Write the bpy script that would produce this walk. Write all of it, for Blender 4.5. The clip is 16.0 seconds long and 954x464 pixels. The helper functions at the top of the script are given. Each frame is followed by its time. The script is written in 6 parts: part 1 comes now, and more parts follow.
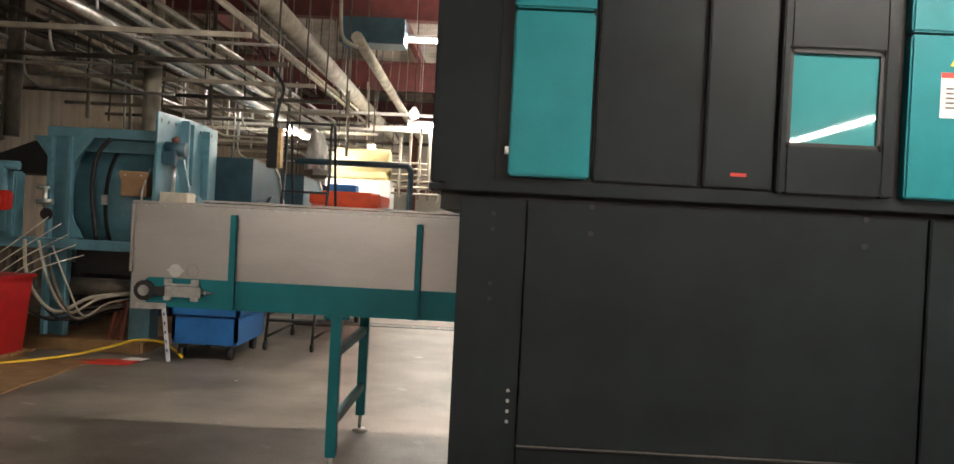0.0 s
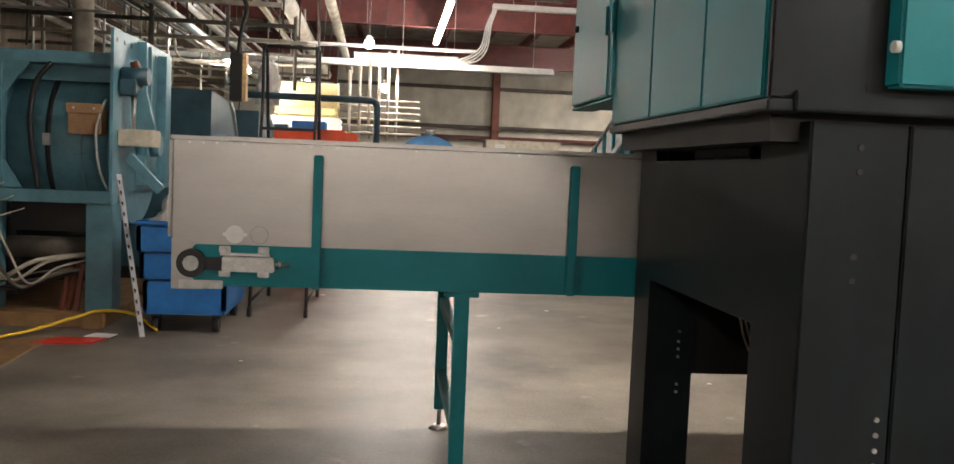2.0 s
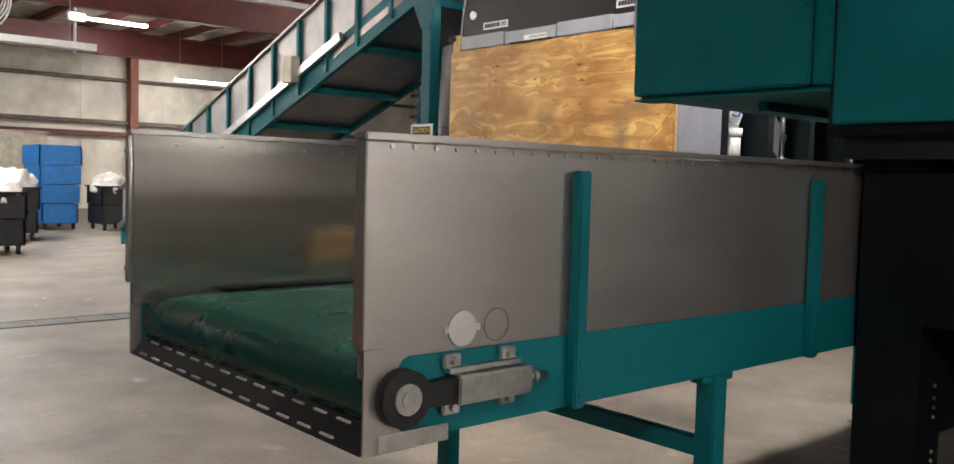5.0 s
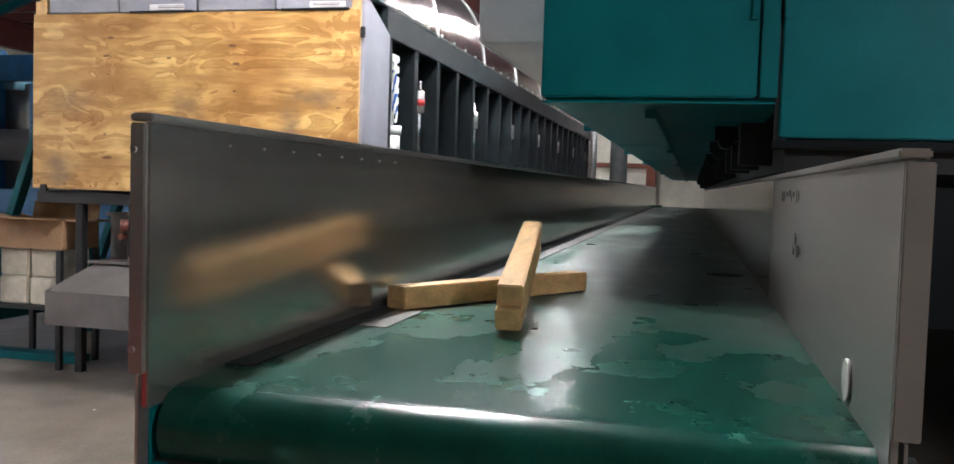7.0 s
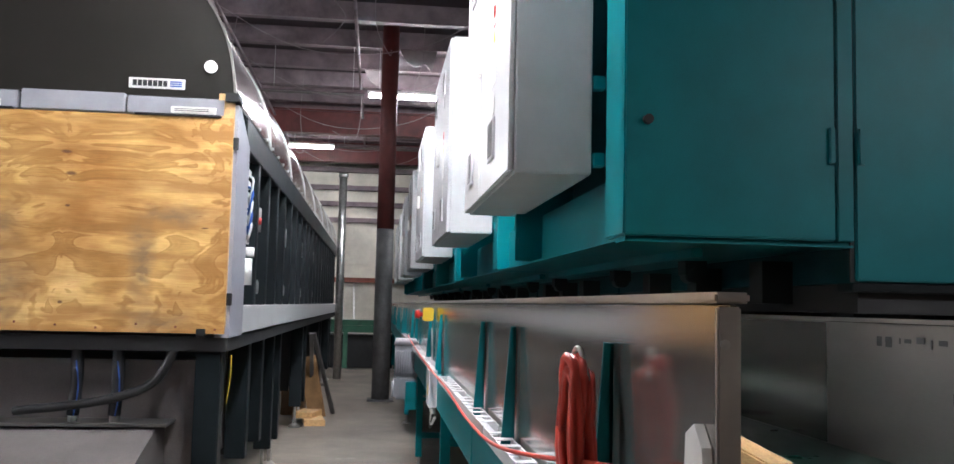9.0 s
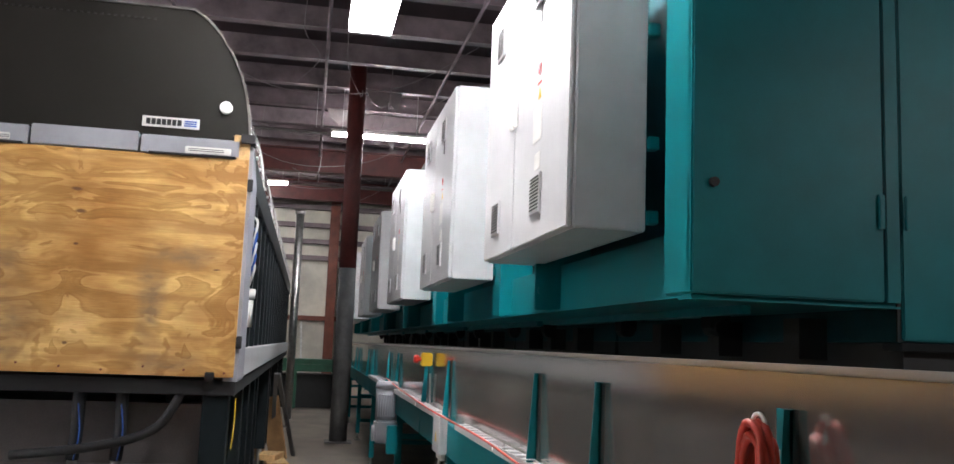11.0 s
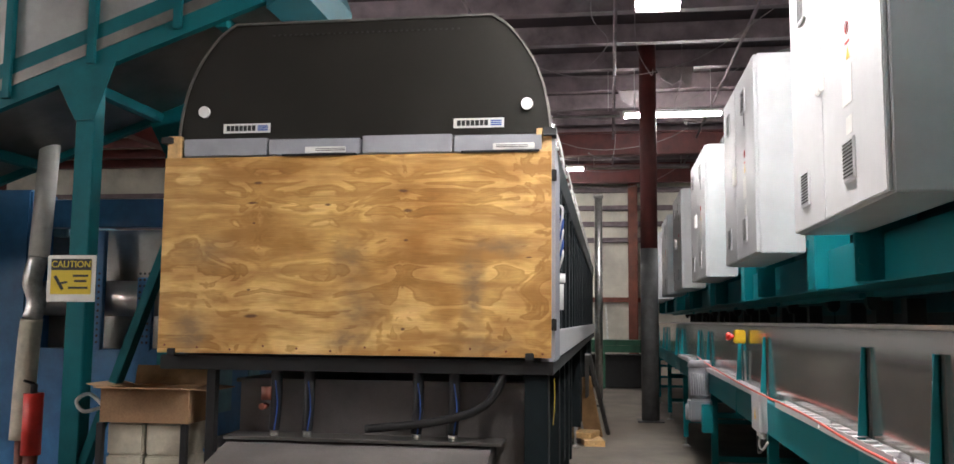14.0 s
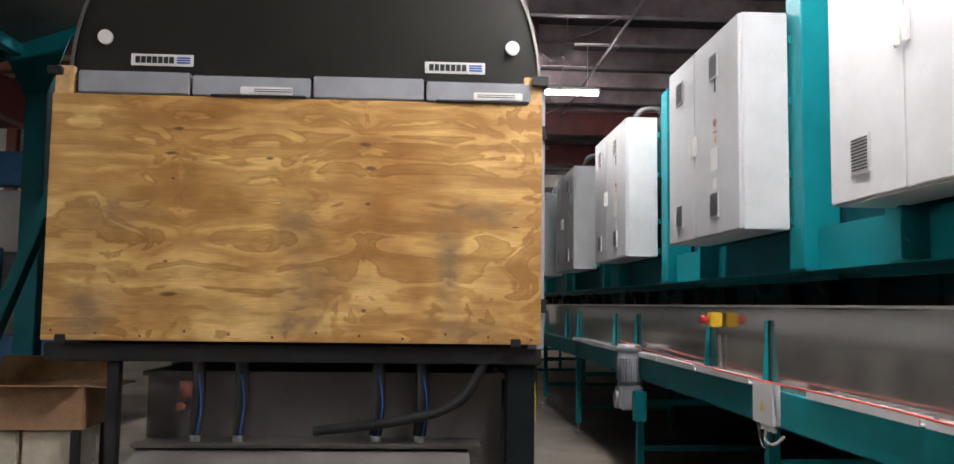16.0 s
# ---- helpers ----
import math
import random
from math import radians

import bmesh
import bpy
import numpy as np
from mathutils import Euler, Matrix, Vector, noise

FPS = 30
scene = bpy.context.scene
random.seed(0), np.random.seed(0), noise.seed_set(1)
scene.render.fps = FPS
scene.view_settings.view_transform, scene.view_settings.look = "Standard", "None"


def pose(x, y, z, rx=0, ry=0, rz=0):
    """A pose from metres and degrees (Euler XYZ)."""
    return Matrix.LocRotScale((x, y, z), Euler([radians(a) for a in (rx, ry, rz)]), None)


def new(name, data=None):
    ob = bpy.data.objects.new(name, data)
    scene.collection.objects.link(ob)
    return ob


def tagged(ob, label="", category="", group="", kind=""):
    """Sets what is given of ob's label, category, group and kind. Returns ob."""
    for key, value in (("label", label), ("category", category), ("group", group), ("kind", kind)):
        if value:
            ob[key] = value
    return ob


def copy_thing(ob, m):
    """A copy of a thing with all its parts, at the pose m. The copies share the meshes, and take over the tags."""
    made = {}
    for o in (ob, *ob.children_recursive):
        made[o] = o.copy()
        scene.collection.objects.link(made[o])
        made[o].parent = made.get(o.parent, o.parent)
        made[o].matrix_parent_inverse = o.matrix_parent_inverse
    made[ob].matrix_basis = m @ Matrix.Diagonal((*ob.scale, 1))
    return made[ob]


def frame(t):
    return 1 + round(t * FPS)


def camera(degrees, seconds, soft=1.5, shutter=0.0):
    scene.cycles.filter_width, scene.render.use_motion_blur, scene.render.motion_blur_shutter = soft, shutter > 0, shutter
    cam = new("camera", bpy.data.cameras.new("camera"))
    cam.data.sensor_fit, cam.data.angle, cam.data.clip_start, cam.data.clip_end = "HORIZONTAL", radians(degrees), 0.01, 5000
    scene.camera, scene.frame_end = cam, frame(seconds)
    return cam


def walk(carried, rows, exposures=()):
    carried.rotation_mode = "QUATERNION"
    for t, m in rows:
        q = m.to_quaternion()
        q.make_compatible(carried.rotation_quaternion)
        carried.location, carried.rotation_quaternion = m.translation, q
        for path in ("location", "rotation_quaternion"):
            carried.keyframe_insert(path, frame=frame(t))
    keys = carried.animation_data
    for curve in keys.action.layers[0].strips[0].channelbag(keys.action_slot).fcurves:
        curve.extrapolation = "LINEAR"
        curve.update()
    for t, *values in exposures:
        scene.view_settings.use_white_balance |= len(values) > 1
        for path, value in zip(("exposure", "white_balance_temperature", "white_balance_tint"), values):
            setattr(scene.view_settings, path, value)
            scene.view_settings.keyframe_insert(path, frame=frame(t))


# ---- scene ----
cam = camera(56.3, 16.0)
METRES, EYE, TILT, LEAN, TURN = 9.9, 1.44, 0.0, 0.0, 1.0
ROWS = [
    (0.0, 0.0, 0.0, 0.0, 0.02, -0.42, -2.89),
    (0.5, -0.0252, 0.0379, -0.0025, 0.65, -2.5, -3.07),
    (1.0, -0.0492, 0.0731, -0.005, 0.28, -3.68, -3.03),
    (1.5, -0.0833, 0.1043, -0.0044, -2.63, -4.13, -2.72),
    (2.0, -0.1141, 0.1373, -0.0046, -6.62, -3.92, -2.36),
    (2.5, -0.1494, 0.1671, -0.0044, -11.15, -3.63, -1.75),
    (3.0, -0.1817, 0.2017, -0.0043, -14.49, -2.49, -1.05),
    (3.5, -0.2138, 0.239, -0.0039, -17.38, -2.1, -0.89),
    (4.0, -0.242, 0.2796, -0.0046, -24.0, -2.25, -1.04),
    (4.5, -0.2656, 0.3229, -0.0038, -29.19, -2.99, -1.08),
    (5.0, -0.2863, 0.3653, -0.0036, -41.84, -3.36, -1.53),
    (7.5, -0.3237, 0.569, -0.001, -84.11, -1.52, -1.78),
    (8.0, -0.3123, 0.6017, 0.0012, -91.07, 0.57, -1.66),
    (8.5, -0.3023, 0.634, 0.0046, -96.07, 2.44, -1.36),
    (9.0, -0.2898, 0.662, 0.0059, -97.5, 4.7, -1.3),
    (11.5, -0.2885, 0.7084, 0.0093, -102.06, 7.37, -2.35),
    (12.0, -0.2981, 0.6997, 0.009, -99.24, 7.37, -1.6),
    (12.5, -0.3065, 0.6987, 0.0092, -97.28, 6.89, -1.21),
    (13.0, -0.3105, 0.7041, 0.0095, -92.99, 6.56, -0.65),
    (13.5, -0.3054, 0.7076, 0.0097, -85.28, 6.22, -0.5),
    (14.0, -0.2992, 0.7118, 0.0083, -82.57, 5.65, -0.52),
    (14.5, -0.2871, 0.7308, 0.0076, -84.69, 5.2, -0.55),
    (15.0, -0.2689, 0.751, 0.007, -90.68, 4.75, -1.11),
    (15.5, -0.2451, 0.7739, 0.0068, -93.91, 4.9, -0.98),
    (16.0, -0.2209, 0.8015, 0.0065, -94.17, 4.64, -0.74),
]
walk(cam, [(t, pose(0, 0, EYE, TILT, LEAN, TURN) @ pose(METRES * x, METRES * y, METRES * z, 90 + pitch, roll, yaw)) for t, x, y, z, yaw, pitch, roll in ROWS],
     exposures=[(0.0, 0.52, 6850, 10), (3.0, 0.48, 6600, 10), (5.0, 0.58, 6300, 10), (7.5, 1.0, 5700, 10), (8.5, 0.95, 5650, 10), (9.0, 0.83, 5650, 10), (11.5, 0.44, 5950, 10), (13.5, 0.45, 6100, 10), (14.75, 0.6, 6050, 10), (16.0, 0.33, 6000, 10)])

# ---- light ----
world = bpy.data.worlds.new("world")
scene.world = world
world.use_nodes = True
world.node_tree.nodes["Background"].inputs[0].default_value = (0.5, 0.5, 0.55, 1)
world.node_tree.nodes["Background"].inputs[1].default_value = 0.02

GLOW = 200.0   # radiance of a lit tube
# (x, y, z, length, turned along y)
TUBES = [
    (5.15, 6.5, 4.7, 1.3, False),
    (12.4, 5.9, 5.12, 1.62, True),
    (18.3, 8.12, 5.2, 1.0, True),
    (0.05, 23.8, 5.0, 6.5, True),
    (6.2, 30.6, 5.75, 2.0, False),
    (10.2, 33.5, 4.55, 1.9, False),
    (-0.9, 18.6, 3.5, 1.9, False),
    (-0.9, 15.6, 4.65, 1.5, False),
    (-3.7, 16.5, 3.0, 2.0, True),
    (0.8, 6.55, 4.05, 2.4, False),
    (7.4, 13.5, 4.4, 2.4, False),
    (11.0, 22.0, 5.2, 2.4, False),
    (6.0, -9.6, 3.5, 6.0, True),
    # added out of view as fill for the south faces, dryer ends and flaps
    (-3.0, -9.0, 3.3, 2.4, False),
    (1.6, -8.8, 3.3, 2.4, False),
    (-4.0, 2.2, 3.6, 0.8, True),
    (2.2, 1.6, 3.4, 1.6, False),
]

# ---- materials ----
MATS = {}


def mat(name, colour, rough=0.5, metal=0.0, vary=0.12, scale=6.0, grain=0.0, grain_scale=120.0, stretch=(1, 1, 1), second=None,
        emit=0.0, bump=0.05, mottle=None, coat=0.0, spec=0.5, spread=0.09):
    """A painted, plastic or metal surface: large stains, fine grain and a light relief."""
    m = bpy.data.materials.new(name)
    m.use_nodes = True
    nt = m.node_tree
    b = nt.nodes["Principled BSDF"]
    tc = nt.nodes.new("ShaderNodeTexCoord")
    mp = nt.nodes.new("ShaderNodeMapping")
    mp.inputs["Scale"].default_value = stretch
    nt.links.new(tc.outputs["Object"], mp.inputs["Vector"])
    n1 = nt.nodes.new("ShaderNodeTexNoise")
    n1.inputs["Scale"].default_value, n1.inputs["Detail"].default_value, n1.inputs["Roughness"].default_value = scale, 6, 0.62
    nt.links.new(mp.outputs[0], n1.inputs["Vector"])
    ramp = nt.nodes.new("ShaderNodeValToRGB")
    dark = second or tuple(c * (1 - 2.2 * vary) for c in colour)
    light = colour if second else tuple(min(1, c * (1 + vary)) for c in colour)
    lo, hi = mottle or (0.3, 0.7)
    ramp.color_ramp.elements[0].position, ramp.color_ramp.elements[1].position = lo, hi
    ramp.color_ramp.elements[0].color, ramp.color_ramp.elements[1].color = (*dark, 1), (*light, 1)
    nt.links.new(n1.outputs[0], ramp.inputs[0])
    n2 = nt.nodes.new("ShaderNodeTexNoise")
    n2.inputs["Scale"].default_value, n2.inputs["Detail"].default_value = grain_scale, 3
    nt.links.new(mp.outputs[0], n2.inputs["Vector"])
    mix = nt.nodes.new("ShaderNodeMixRGB")
    mix.blend_type = "OVERLAY"
    mix.inputs[0].default_value = grain
    nt.links.new(ramp.outputs[0], mix.inputs[1])
    nt.links.new(n2.outputs[0], mix.inputs[2])
    nt.links.new(mix.outputs[0], b.inputs["Base Color"])
    rr = nt.nodes.new("ShaderNodeMapRange")
    rr.inputs["To Min"].default_value, rr.inputs["To Max"].default_value = max(0.02, rough - spread), min(1, rough + spread)
    nt.links.new(n1.outputs[0], rr.inputs["Value"])
    nt.links.new(rr.outputs[0], b.inputs["Roughness"])
    b.inputs["Metallic"].default_value = metal
    b.inputs["Coat Weight"].default_value = coat
    b.inputs["Specular IOR Level"].default_value = spec
    bp = nt.nodes.new("ShaderNodeBump")
    bp.inputs["Strength"].default_value, bp.inputs["Distance"].default_value = bump, 0.01
    nt.links.new(n2.outputs[0], bp.inputs["Height"])
    nt.links.new(bp.outputs[0], b.inputs["Normal"])
    if emit:
        b.inputs["Emission Color"].default_value = (1.0, 0.92, 0.845, 1)
        b.inputs["Emission Strength"].default_value = emit
    MATS[name] = m
    return m


def plywood_mat():
    """Rotary-cut softwood veneer: grain mirrored about two knot columns, knots and grey-brown handling stains."""
    m = bpy.data.materials.new("plywood")
    m.use_nodes = True
    nt = m.node_tree
    b = nt.nodes["Principled BSDF"]
    L = nt.links.new

    def calc(op, *vals):
        n = nt.nodes.new("ShaderNodeMath")
        n.operation = op
        for k, v in enumerate(vals):
            if isinstance(v, (int, float)):
                n.inputs[k].default_value = v
            else:
                L(v, n.inputs[k])
        return n.outputs[0]

    def noise(vec, scale, detail, distort=0.0):
        n = nt.nodes.new("ShaderNodeTexNoise")
        n.inputs["Scale"].default_value, n.inputs["Detail"].default_value, n.inputs["Distortion"].default_value = scale, detail, distort
        L(vec, n.inputs["Vector"])
        return n.outputs[0]

    def xyz(x, y, z):
        n = nt.nodes.new("ShaderNodeCombineXYZ")
        for k, v in enumerate((x, y, z)):
            if isinstance(v, (int, float)):
                n.inputs[k].default_value = v
            else:
                L(v, n.inputs[k])
        return n.outputs[0]

    def blend(kind, fac, p, q):
        n = nt.nodes.new("ShaderNodeMixRGB")
        n.blend_type = kind
        for k, v in enumerate((fac, p, q)):
            if isinstance(v, (int, float, tuple)):
                n.inputs[k].default_value = v
            else:
                L(v, n.inputs[k])
        return n.outputs[0]

    def ramp(fac, stops):
        n = nt.nodes.new("ShaderNodeValToRGB")
        els = n.color_ramp.elements
        els[0].position, els[0].color = stops[0][0], (*stops[0][1], 1)
        els[1].position, els[1].color = stops[-1][0], (*stops[-1][1], 1)
        for p, col in stops[1:-1]:
            els.new(p).color = (*col, 1)
        L(fac, n.inputs[0])
        return n.outputs[0]

    tc = nt.nodes.new("ShaderNodeTexCoord")
    obj = tc.outputs["Object"]
    sep = nt.nodes.new("ShaderNodeSeparateXYZ")
    L(obj, sep.inputs[0])
    y, z = sep.outputs[1], sep.outputs[2]
    wob = calc("MULTIPLY", calc("SUBTRACT", noise(obj, 3.0, 4), 0.5), 0.22)
    yw = calc("ADD", y, wob)
    fold = calc("POWER", calc("PINGPONG", calc("SUBTRACT", yw, 0.62), 0.45), 0.75)
    sheet = xyz(0.0, calc("ADD", calc("MULTIPLY", fold, 0.95), calc("MULTIPLY", y, 0.45)), calc("MULTIPLY", z, 3.1))
    field = noise(sheet, 1.5, 3.5, 0.9)
    rings = calc("FRACT", calc("MULTIPLY", field, 4.4))
    grain = ramp(rings, [(0.0, (0.69, 0.47, 0.195)), (0.26, (0.67, 0.445, 0.17)), (0.50, (0.49, 0.29, 0.09)), (0.78, (0.53, 0.33, 0.11)), (0.93, (0.43, 0.243, 0.07)), (1.0, (0.62, 0.41, 0.15))])
    fibre = noise(xyz(0.0, calc("MULTIPLY", y, 5.0), calc("MULTIPLY", z, 110.0)), 2.0, 5)
    col = blend("OVERLAY", 0.42, grain, fibre)
    # darker and paler areas of veneer
    col = blend("MULTIPLY", 1.0, col, ramp(noise(xyz(0.0, y, calc("MULTIPLY", z, 1.9)), 2.3, 4), [(0.36, (0.68, 0.56, 0.42)), (0.60, (1.06, 1.06, 1.04))]))
    # brown streaks along the grain
    streak = ramp(noise(xyz(4.0, calc("MULTIPLY", yw, 1.1), calc("MULTIPLY", z, 9.0)), 1.6, 6), [(0.47, (0, 0, 0)), (0.66, (0.9, 0.9, 0.9))])
    col = blend("MIX", streak, col, (0.36, 0.185, 0.05, 1))
    col = blend("MULTIPLY", 1.0, col, ramp(noise(xyz(9.0, y, z), 1.5, 8), [(0.45, (1.06, 1.06, 1.06)), (0.72, (0.74, 0.60, 0.44))]))
    # handling stains: (y, z, half width, half height, strength)
    rub = noise(xyz(2.0, calc("MULTIPLY", y, 1.0), calc("MULTIPLY", z, 2.2)), 9.0, 6)
    warp = calc("MULTIPLY", calc("SUBTRACT", noise(obj, 7.0, 4), 0.5), 0.16)
    total = None
    for cy, cz, ry, rz, s in ((-0.71, 1.66, 0.085, 0.25, 0.85), (-0.86, 1.92, 0.21, 0.055, 0.7), (1.04, 1.39, 0.15, 0.14, 0.75), (0.04, 1.84, 0.13, 0.15, 0.5),
                              (0.05, 1.35, 0.17, 0.06, 0.75), (-0.02, 1.53, 0.14, 0.2, 0.55), (-0.80, 1.33, 0.22, 0.08, 0.6), (0.95, 1.88, 0.22, 0.10, 0.35)):
        dy = calc("DIVIDE", calc("ADD", calc("SUBTRACT", y, cy), warp), ry)
        dz = calc("DIVIDE", calc("ADD", calc("SUBTRACT", z, cz), warp), rz)
        d = calc("SQRT", calc("ADD", calc("MULTIPLY", dy, dy), calc("MULTIPLY", dz, dz)))
        v = calc("MULTIPLY", calc("SMOOTH_MAX", calc("SUBTRACT", 1.25, d), 0.0, 0.2), s)
        total = v if total is None else calc("MAXIMUM", total, v)
    total = calc("MINIMUM", calc("MULTIPLY", total, calc("MULTIPLY_ADD", rub, 2.4, -0.25)), 0.8)
    col = blend("MIX", total, col, (0.20, 0.125, 0.07, 1))
    # small dark knots along the columns
    knots = None
    for cy, cz, ry, rz in ((0.64, 2.31, 0.028, 0.010), (0.67, 2.185, 0.036, 0.008), (0.66, 1.49, 0.045, 0.012), (0.66, 2.06, 0.010, 0.006), (-0.28, 2.25, 0.030, 0.010), (-0.31, 2.13, 0.030, 0.012),
                           (-0.30, 1.95, 0.014, 0.008), (0.19, 2.17, 0.02, 0.008), (0.68, 1.65, 0.012, 0.007), (-0.29, 1.42, 0.014, 0.009), (-1.04, 1.845, 0.02, 0.005)):
        dy = calc("DIVIDE", calc("SUBTRACT", y, cy), ry)
        dz = calc("DIVIDE", calc("ADD", calc("SUBTRACT", z, cz), calc("MULTIPLY", warp, 0.08)), rz)
        d = calc("SQRT", calc("ADD", calc("MULTIPLY", dy, dy), calc("MULTIPLY", dz, dz)))
        v = calc("MULTIPLY", calc("SUBTRACT", 1.2, d), 1.4)
        knots = v if knots is None else calc("MAXIMUM", knots, v)
    knots = calc("MINIMUM", calc("MAXIMUM", knots, 0.0), 0.85)
    col = blend("MIX", knots, col, (0.10, 0.035, 0.014, 1))
    L(col, b.inputs["Base Color"])
    b.inputs["Roughness"].default_value = 0.55
    bp = nt.nodes.new("ShaderNodeBump")
    bp.inputs["Strength"].default_value, bp.inputs["Distance"].default_value = 0.12, 0.004
    L(fibre, bp.inputs["Height"])
    L(bp.outputs[0], b.inputs["Normal"])
    return m


def floor_mat():
    m = mat("concrete", (0.215, 0.185, 0.152), 0.5, vary=0.3, scale=1.1, grain=0.4, grain_scale=55, bump=0.12)
    nt = m.node_tree
    L = nt.links.new
    b = nt.nodes["Principled BSDF"]
    src = b.inputs["Base Color"].links[0].from_socket
    tc = nt.nodes.new("ShaderNodeTexCoord")
    n = nt.nodes.new("ShaderNodeTexNoise")
    n.inputs["Scale"].default_value, n.inputs["Detail"].default_value, n.inputs["Distortion"].default_value = 0.33, 9, 0.6
    L(tc.outputs["Object"], n.inputs["Vector"])
    r = nt.nodes.new("ShaderNodeValToRGB")
    r.color_ramp.elements[0].position, r.color_ramp.elements[0].color = 0.52, (0, 0, 0, 1)
    r.color_ramp.elements[1].position, r.color_ramp.elements[1].color = 0.66, (0.6, 0.6, 0.6, 1)
    L(n.outputs[0], r.inputs[0])
    x = nt.nodes.new("ShaderNodeMixRGB")
    x.inputs[2].default_value = (0.16, 0.125, 0.095, 1)
    L(r.outputs[0], x.inputs[0])
    L(src, x.inputs[1])
    # worn pale spots
    n3 = nt.nodes.new("ShaderNodeTexNoise")
    n3.inputs["Scale"].default_value, n3.inputs["Detail"].default_value = 3.2, 6
    L(tc.outputs["Object"], n3.inputs["Vector"])
    r3 = nt.nodes.new("ShaderNodeValToRGB")
    r3.color_ramp.elements[0].position, r3.color_ramp.elements[0].color = 0.66, (0, 0, 0, 1)
    r3.color_ramp.elements[1].position, r3.color_ramp.elements[1].color = 0.78, (0.7, 0.7, 0.7, 1)
    L(n3.outputs[0], r3.inputs[0])
    y = nt.nodes.new("ShaderNodeMixRGB")
    y.inputs[2].default_value = (0.47, 0.44, 0.39, 1)
    L(r3.outputs[0], y.inputs[0])
    L(x.outputs[0], y.inputs[1])
    L(y.outputs[0], b.inputs["Base Color"])
    return m


def belt_mat():
    """Green rubber belt, glossy where clean, with dusty patches and a grey worn run further along."""
    m = mat("green_belt", (0.006, 0.082, 0.056), 0.27, vary=0.18, scale=4, spec=0.5, grain=0.1, bump=0.02, spread=0.03)
    nt = m.node_tree
    L = nt.links.new
    b = nt.nodes["Principled BSDF"]
    src, gloss = b.inputs["Base Color"].links[0].from_socket, b.inputs["Roughness"].links[0].from_socket
    tc = nt.nodes.new("ShaderNodeTexCoord")
    mp = nt.nodes.new("ShaderNodeMapping")
    mp.inputs["Scale"].default_value = (1.0, 1.7, 1.0)
    L(tc.outputs["Object"], mp.inputs["Vector"])
    sep = nt.nodes.new("ShaderNodeSeparateXYZ")
    L(tc.outputs["Object"], sep.inputs[0])
    run = nt.nodes.new("ShaderNodeMapRange")
    run.inputs["From Min"].default_value, run.inputs["From Max"].default_value = 0.1, 1.7
    run.inputs["To Min"].default_value, run.inputs["To Max"].default_value = -0.16, 0.17
    L(sep.outputs[0], run.inputs["Value"])
    n = nt.nodes.new("ShaderNodeTexNoise")
    n.inputs["Scale"].default_value, n.inputs["Detail"].default_value, n.inputs["Distortion"].default_value = 2.6, 6, 0.0
    L(mp.outputs[0], n.inputs["Vector"])
    add = nt.nodes.new("ShaderNodeMath")
    L(n.outputs[0], add.inputs[0])
    L(run.outputs[0], add.inputs[1])
    r = nt.nodes.new("ShaderNodeValToRGB")
    r.color_ramp.elements[0].position, r.color_ramp.elements[0].color = 0.46, (0, 0, 0, 1)
    r.color_ramp.elements[1].position, r.color_ramp.elements[1].color = 0.80, (0.8, 0.8, 0.8, 1)
    L(add.outputs[0], r.inputs[0])
    x = nt.nodes.new("ShaderNodeMixRGB")
    x.inputs[2].default_value = (0.155, 0.165, 0.145, 1)
    L(r.outputs[0], x.inputs[0])
    L(src, x.inputs[1])
    L(x.outputs[0], b.inputs["Base Color"])
    y = nt.nodes.new("ShaderNodeMixRGB")
    y.inputs[2].default_value = (0.5, 0.5, 0.5, 1)
    L(r.outputs[0], y.inputs[0])
    L(gloss, y.inputs[1])
    L(y.outputs[0], b.inputs["Roughness"])
    return m


CONCRETE = floor_mat()
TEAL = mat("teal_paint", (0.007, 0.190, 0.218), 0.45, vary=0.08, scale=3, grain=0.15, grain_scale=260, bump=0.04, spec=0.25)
# the same teal, its colour darkened for the shade on the inclined conveyor
TEAL_SHADED = mat("shaded_teal_paint", (0.007, 0.115, 0.135), 0.55, vary=0.14, scale=3, grain=0.2, grain_scale=200, spec=0.16)
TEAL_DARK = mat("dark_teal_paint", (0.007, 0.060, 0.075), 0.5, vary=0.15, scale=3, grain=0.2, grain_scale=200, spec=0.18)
CHARCOAL = mat("charcoal_paint", (0.0090, 0.0130, 0.0150), 0.42, vary=0.2, scale=3, grain=0.25, grain_scale=300, bump=0.07, spec=0.17)
BLACK = mat("black_rubber", (0.012, 0.012, 0.013), 0.55, vary=0.2, scale=9)
STEEL = mat("brushed_stainless", (0.50, 0.475, 0.45), 0.33, 0.75, vary=0.07, scale=1.6, grain=0.05, grain_scale=70, stretch=(0.6, 0.6, 2.5), bump=0.015)
STEEL_GLOSS = mat("polished_stainless", (0.50, 0.475, 0.44), 0.15, 0.8, spread=0.04, vary=0.06, scale=2.2, grain=0.1, grain_scale=60, stretch=(0.25, 0.25, 9), bump=0.01)
PANEL_PALE = mat("pale_side_sheet", (0.36, 0.36, 0.35), 0.45, 0.3, vary=0.12, scale=3)
LILAC = mat("pale_lilac_enamel", (0.31, 0.31, 0.355), 0.45, vary=0.08, scale=5)
